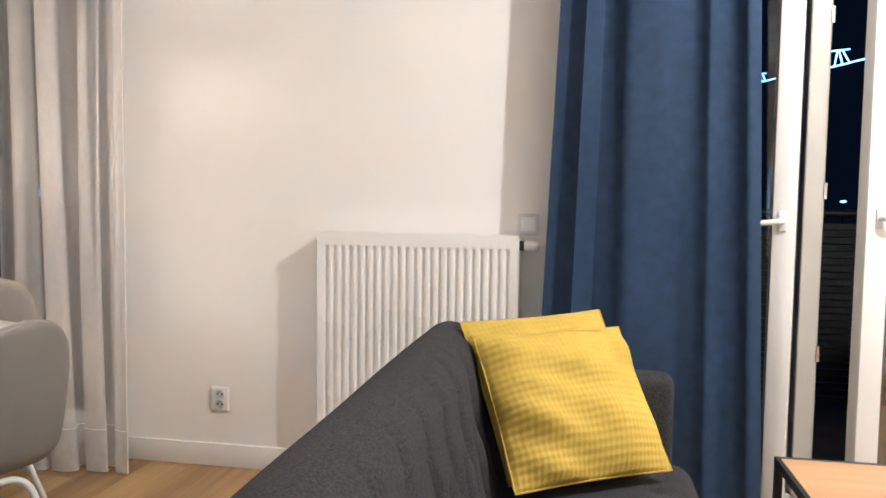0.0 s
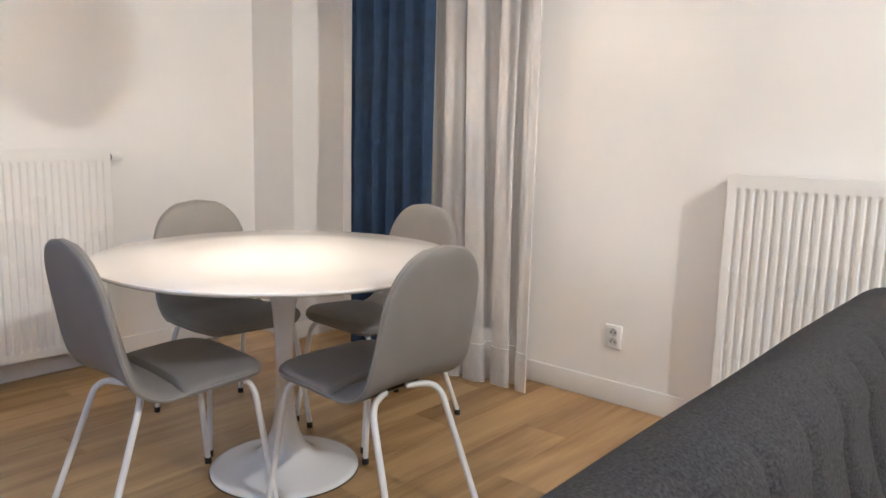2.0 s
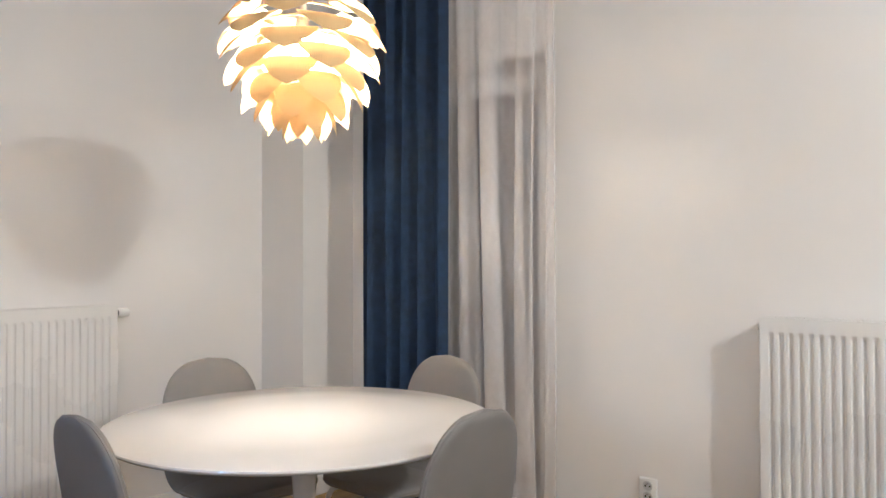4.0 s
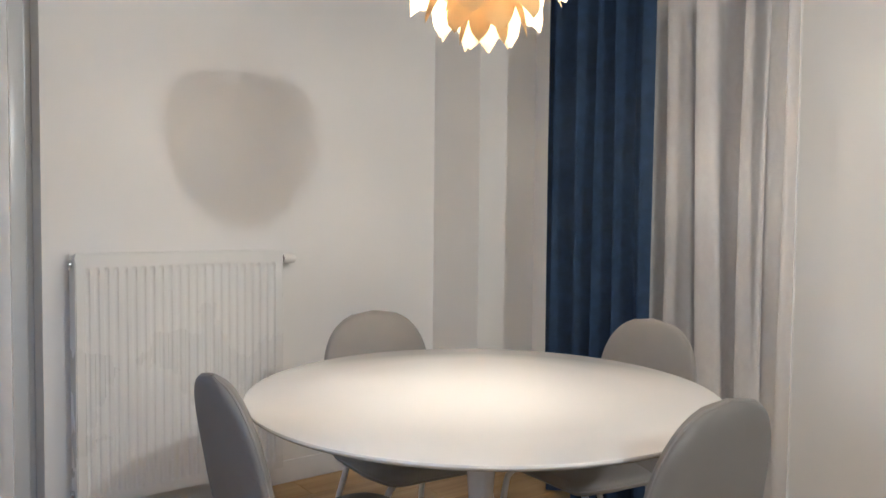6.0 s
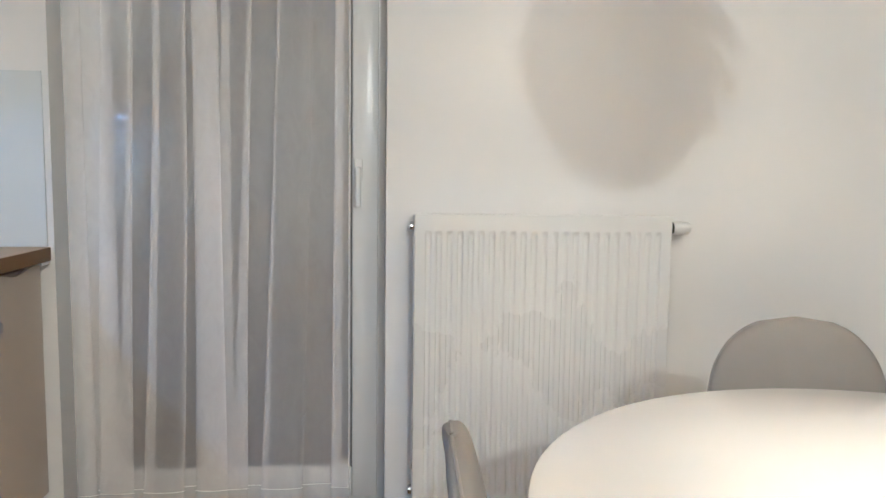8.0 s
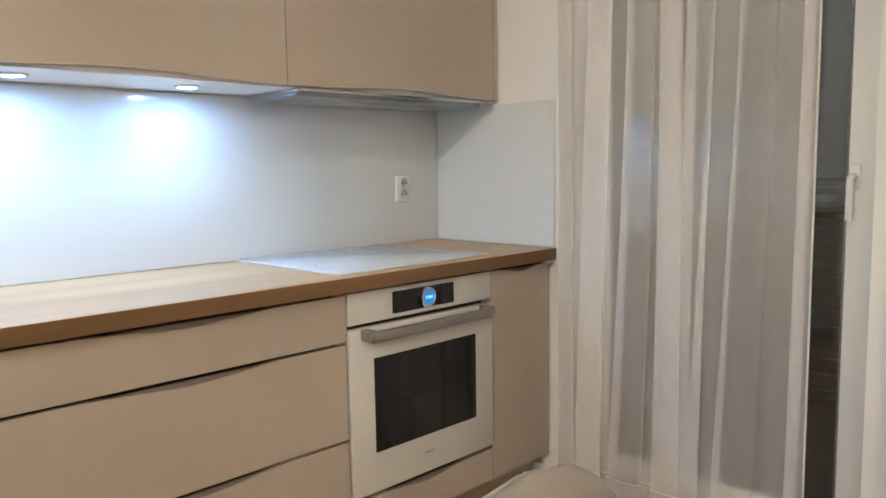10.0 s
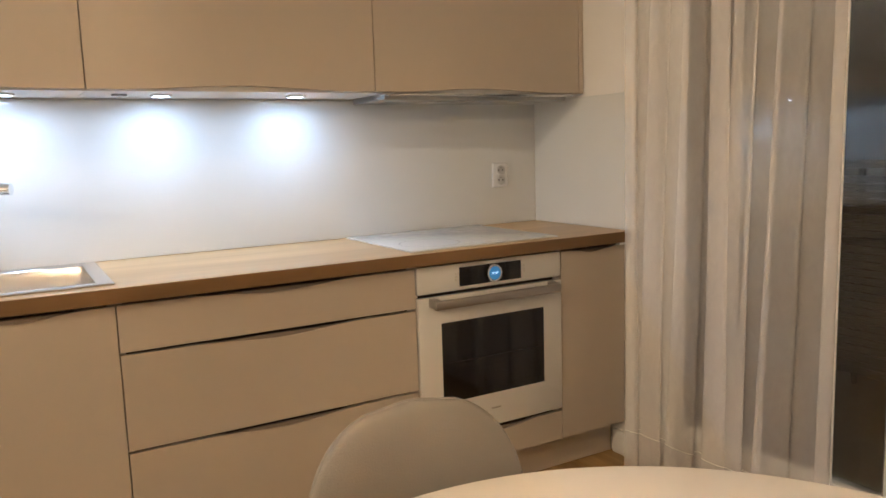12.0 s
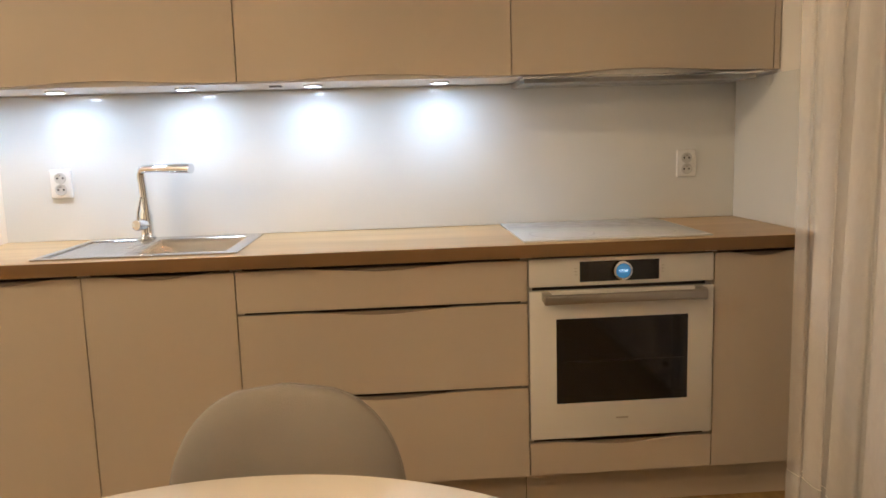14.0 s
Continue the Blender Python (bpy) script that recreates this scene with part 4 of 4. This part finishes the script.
for k, (zt, rt, hw) in enumerate(ROWSP):
    f = k / (len(ROWSP) - 1)
    rb, zb = rt * 0.52 + 0.012, zt + 0.130 - 0.075 * f
    cr, cz = rt * (0.86 + 0.02 * f), zb + 0.012
    core.append((rb, zb))
    for q in range(6):
        phi0 = (q + 0.5 * (k % 2)) * math.tau / 6 + 0.16
        bm = bmesh.new()
        rows = []
        for i in range(13):
            u = i / 12
            r = (1 - u) ** 2 * rb + 2 * u * (1 - u) * cr + u * u * rt
            z = (1 - u) ** 2 * zb + 2 * u * (1 - u) * cz + u * u * zt
            w = hw * (1.9 * (u + 0.10) ** 0.75 * max(0.0, 1 - u) ** 0.62) * 0.98 + 0.0012
            row = []
            for j in range(9):
                v = (j - 4) / 4
                rr = max(r - 0.10 * w * v * v * (1 - u), 0.02)
                ph = phi0 + v * w / max(rr, 0.075)
                row.append((rr * math.cos(ph), rr * math.sin(ph), z + 0.05 * w * v * v))
            rows.append(row)
        grid(bm, rows)
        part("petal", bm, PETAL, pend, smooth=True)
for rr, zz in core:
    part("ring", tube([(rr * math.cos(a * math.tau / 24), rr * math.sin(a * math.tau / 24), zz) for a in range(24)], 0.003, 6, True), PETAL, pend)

# ceiling lamp of the living area
cl = thing("ceiling_lamp", "small white ceiling lamp over the sitting area", "lamp", place=(1.95, 1.75, TOP))
part("rose", lathe([(0.06, 0.0), (0.06, -0.02), (0.03, -0.035), (0.004, -0.035)], 28), ENAMEL, cl, smooth=True)

# ---- sofa ----
sofa = thing("sofa", "dark grey fabric sofa with a button-tufted back", "sofa", place=(0, 0, 0))
SY_0, SY_1 = 0.80, 2.43


def tuft(y, s):
    """Depth of the tufting at y along the back, s from the seat up over the top (0..1)."""
    d = 0.0
    cell = 0.165
    for row, sc in enumerate((0.22, 0.46)):
        for k in range(12):
            yc = SY_0 + 0.05 + (k + 0.5 * (row % 2)) * cell
            d += 0.030 * math.exp(-(((y - yc) / 0.024) ** 2 + ((s - sc) / 0.050) ** 2))
    bow = 0.012 * math.sin(s * 14.0)
    for shift, lo, hi in ((0.0, 0.0, 0.46), (0.5, 0.22, 0.78)):
        f = ((y + bow * (1 if shift else -1) - SY_0 - 0.05) / cell - shift) % 1.0
        d += 0.016 * math.exp(-((min(f, 1 - f) * cell) / 0.017) ** 2) * max(0.0, min(1.0, (s - lo + 0.05) / 0.08, (hi + 0.03 - s) / 0.10))
    d += 0.006 * math.exp(-((s - 0.80) / 0.022) ** 2)
    if s > 0.76:
        d += 0.0016 * max(0.0, math.sin(61 * y + 9 * s + 3 * math.sin(7 * y))) ** 6 * max(0.0, math.sin(3.1 * y + 1.0))
    return d


cs = []
for i in range(15):
    cs.append((0.262 - 0.080 * i / 14, 0.38 + 0.32 * i / 14))
for i in range(1, 21):
    a = math.pi * i / 20
    cs.append((0.082 + 0.100 * math.cos(a), 0.700 + 0.100 * math.sin(a)))
for i in range(1, 8):
    cs.append((-0.018 + 0.025 * i / 7, 0.70 - 0.52 * i / 7))
cs.append((0.22, 0.18))
bm = bmesh.new()
rows = []
ny = 260
for k in range(ny + 1):
    y = SY_0 + (SY_1 - SY_0) * k / ny
    e = min(k, ny - k) / 8
    shrink = 0.035 * (1 - math.sqrt(max(0.0, 1 - (1 - min(e, 1)) ** 2)))
    row = []
    for i, (x, z) in enumerate(cs):
        x2, z2 = cs[min(i + 1, len(cs) - 1)]
        x1, z1 = cs[max(i - 1, 0)]
        d = Vector((x2 - x1, z2 - z1)).normalized()
        nx, nz = d.y, -d.x
        s = i / 22 if i < 15 else 0.64 + (i - 14) * 0.024
        t = tuft(y, s) if i < 33 else 0.0
        w = 0.002 * math.sin(7 * y + 3 * i * 0.3) * math.sin(2.3 * y)
        row.append((x - nx * (t + shrink + w), y, z - nz * (t + shrink + w)))
    rows.append(row)
vs = grid(bm, rows, False, True)
bm.faces.new(vs[0])
bm.faces.new(vs[-1][::-1])
bmesh.ops.recalc_face_normals(bm, faces=bm.faces[:])
part("backrest", bm, SOFAFAB, sofa, "button-tufted dark grey backrest", True)


def pad(x0, x1, y0, y1, z0, z1, soft=0.05):
    """A soft cushion block."""
    return box(bmesh.new(), x0, x1, y0, y1, z0, z1, soft, 4)


for y0, y1 in ((SY_0 + 0.02, (SY_0 + SY_1) / 2 - 0.004), ((SY_0 + SY_1) / 2 + 0.004, SY_1 - 0.005)):
    bm = bmesh.new()
    rows = []
    for i in range(41):
        x = 0.225 + 0.535 * i / 40
        row = []
        for j in range(61):
            y = y0 + (y1 - y0) * j / 60
            ex, ey = min(1.0, (0.76 - x) / 0.06), min(1.0, min(y - y0, y1 - y) / 0.045)
            round_ = math.sqrt(max(0, 1 - (1 - ex) ** 2)) * 0.075 - 0.075 + 0.035 * (math.sqrt(max(0, 1 - (1 - ey) ** 2)) - 1)
            fx, fy = ((x - 0.24) / 0.16) % 1, ((y - y0) / 0.16) % 1
            dm = 0.010 * math.exp(-(((fx - 0.5) * 0.16 / 0.022) ** 2 + ((fy - 0.5) * 0.16 / 0.022) ** 2))
            row.append((x, y, 0.428 + round_ - dm + 0.006 * math.sin(math.pi * (j / 60))))
        rows.append(row)
    vs = grid(bm, rows)
    low = [[bm.verts.new((v.co.x, v.co.y, 0.28)) for v in r] for r in (vs[0], vs[-1])]
    for r, l in ((vs[0], low[0]), (vs[-1], low[1])):
        for j in range(60):
            bm.faces.new((r[j], r[j + 1], l[j + 1], l[j]))
    bmesh.ops.recalc_face_normals(bm, faces=bm.faces[:])
    part("seat_cushion", bm, SOFAFAB, sofa, "dimpled seat cushion", True)
part("base", pad(0.01, 0.745, SY_0 + 0.02, SY_1 + 0.05, 0.14, 0.30, 0.02), SOFAFAB, sofa, smooth=True)
part("armrest", pad(0.05, 0.705, SY_1 + 0.002, SY_1 + 0.115, 0.16, 0.66, 0.028), SOFAFAB, sofa, "slim straight armrest", True)
for lx, ly in ((0.06, SY_0 + 0.12), (0.68, SY_0 + 0.12), (0.06, SY_1 - 0.10), (0.68, SY_1 - 0.10)):
    part("leg", tube([(lx, ly, 0.15), (lx, ly, 0.0)], [0.022, 0.014], 14), BLACK, sofa, smooth=True)


def cushion(name, m, size, thick, seed, label, tall=1.0):
    rnd = random.Random(seed)
    ph = [rnd.uniform(0, 6.28) for _ in range(6)]
    c = thing(name, label, "cushion", "yellow cushions")
    c.matrix_basis = m
    n = 56
    rows_a, rows_b = [], []
    for i in range(n + 1):
        ra, rb = [], []
        for j in range(n + 1):
            u, v = 2 * i / n - 1, 2 * j / n - 1
            x = size / 2 * u * (1 - 0.030 * (1 - v * v))
            y = size / 2 * tall * v * (1 - 0.030 * (1 - u * u))
            h = thick / 2 * ((1 - abs(u) ** 2.4) * (1 - abs(v) ** 2.4)) ** 0.55
            wr = 0.013 * math.sin(4 * u + 3.5 * v + ph[0]) * math.sin(2.3 * v - 3 * u + ph[1]) + 0.010 * math.sin(11 * v + 7 * u + ph[2]) * math.exp(-3 * (u + 0.6) ** 2 - 1.5 * (v + 0.5) ** 2) + 0.007 * math.sin(10 * v + 4 * u + ph[3]) * math.exp(-4 * (v - 0.55) ** 2)
            wr *= min(1.0, h / (thick * 0.2))
            ra.append((x, y, h + wr))
            rb.append((x, y, -h + wr * 0.5))
        rows_a.append(ra)
        rows_b.append(rb)
    bm = bmesh.new()
    grid(bm, rows_a)
    grid(bm, rows_b)
    bmesh.ops.remove_doubles(bm, verts=bm.verts[:], dist=0.0006)
    bmesh.ops.recalc_face_normals(bm, faces=bm.faces[:])
    part("cover", bm, YELLOW, c, smooth=True)
    edge = [(size / 2 * a * (1 - 0.030 * (1 - b * b)), size / 2 * tall * b * (1 - 0.030 * (1 - a * a)), 0) for a, b in
            [(-1 + k / 15, -1) for k in range(30)] + [(1, -1 + k / 15) for k in range(30)] + [(1 - k / 15, 1) for k in range(30)] + [(-1, 1 - k / 15) for k in range(30)]]
    part("seam", tube(edge, 0.0028, 6, True), YELLOW, c, smooth=True)
    return c


LEAN_BACK = Matrix(((0.840, -0.327, 0.433, 0), (0.543, 0.505, -0.671, 0), (0.0, 0.799, 0.602, 0), (0, 0, 0, 1)))
cushion("throw_cushion", Matrix.Translation((0.424, 2.222, 0.630)) @ LEAN_BACK, 0.450, 0.17, 3, "mustard yellow waffle corduroy cushion leaning on the sofa", 0.91)
cushion("throw_cushion", Matrix.Translation((0.388, 2.310, 0.640)) @ LEAN_BACK @ pose(0, 0, 0, 0, 0, 2), 0.450, 0.14, 8, "mustard yellow waffle corduroy cushion behind another one")

# ---- coffee table ----
ct = thing("coffee_table", "oak-topped coffee table with a black metal frame", "table", place=(0.978, 1.54, 0))
CW, CL, CH = 0.72, 0.925, 0.45
part("tabletop", box(bmesh.new(), 0.014, CW - 0.014, 0.014, CL - 0.014, CH - 0.022, CH - 0.001, 0.002), TABLEWOOD, ct)
part("top_frame", boxes((0, 0.013, 0, CL, CH - 0.025, CH), (CW - 0.013, CW, 0, CL, CH - 0.025, CH), (0.013, CW - 0.013, 0, 0.013, CH - 0.025, CH), (0.013, CW - 0.013, CL - 0.013, CL, CH - 0.025, CH), bevel=0.001), BLACKMETAL, ct, "black square-tube frame")
for lx in (0.0, CW - 0.02):
    for ly in (0.0, CL - 0.02):
        part("leg", boxes((lx, lx + 0.02, ly, ly + 0.02, 0, CH - 0.025), bevel=0.001), BLACKMETAL, ct)
part("lower_shelf", boxes((0.02, CW - 0.02, 0.02, CL - 0.02, 0.12, 0.138)), TABLEWOOD, ct)

# ---- floor planks ----
PW, PL = 0.193, 1.285
plank_mesh = {}


def plank(x, y0, y1, w=PW):
    key = (round(y1 - y0, 3), round(w, 3))
    if key not in plank_mesh:
        bm = box(bmesh.new(), 0.0006, key[1] - 0.0006, 0.0006, key[0] - 0.0006, -0.008, 0.0, 0.0008)
        me = bpy.data.meshes.new("plank")
        bm.to_mesh(me)
        bm.free()
        me.materials.append(OAK)
        plank_mesh[key] = me
    ob = new("plank", plank_mesh[key])
    ob.location = (x, y0, 0)
    ob.parent = floor


rnd = random.Random(5)
x = XW
while x < XE - 0.01:
    w = min(PW, XE - x)
    y = YS - [0.0, 0.43, 0.86, 0.21, 0.64, 1.07][int(round((x - XW) / PW)) % 6]
    while y < YN - 0.005:
        a, b = max(y, YS), min(y + PL, YN)
        if b - a > 0.01:
            plank(x, round(a, 3), round(b, 3), w)
        y += PL
    x += PW
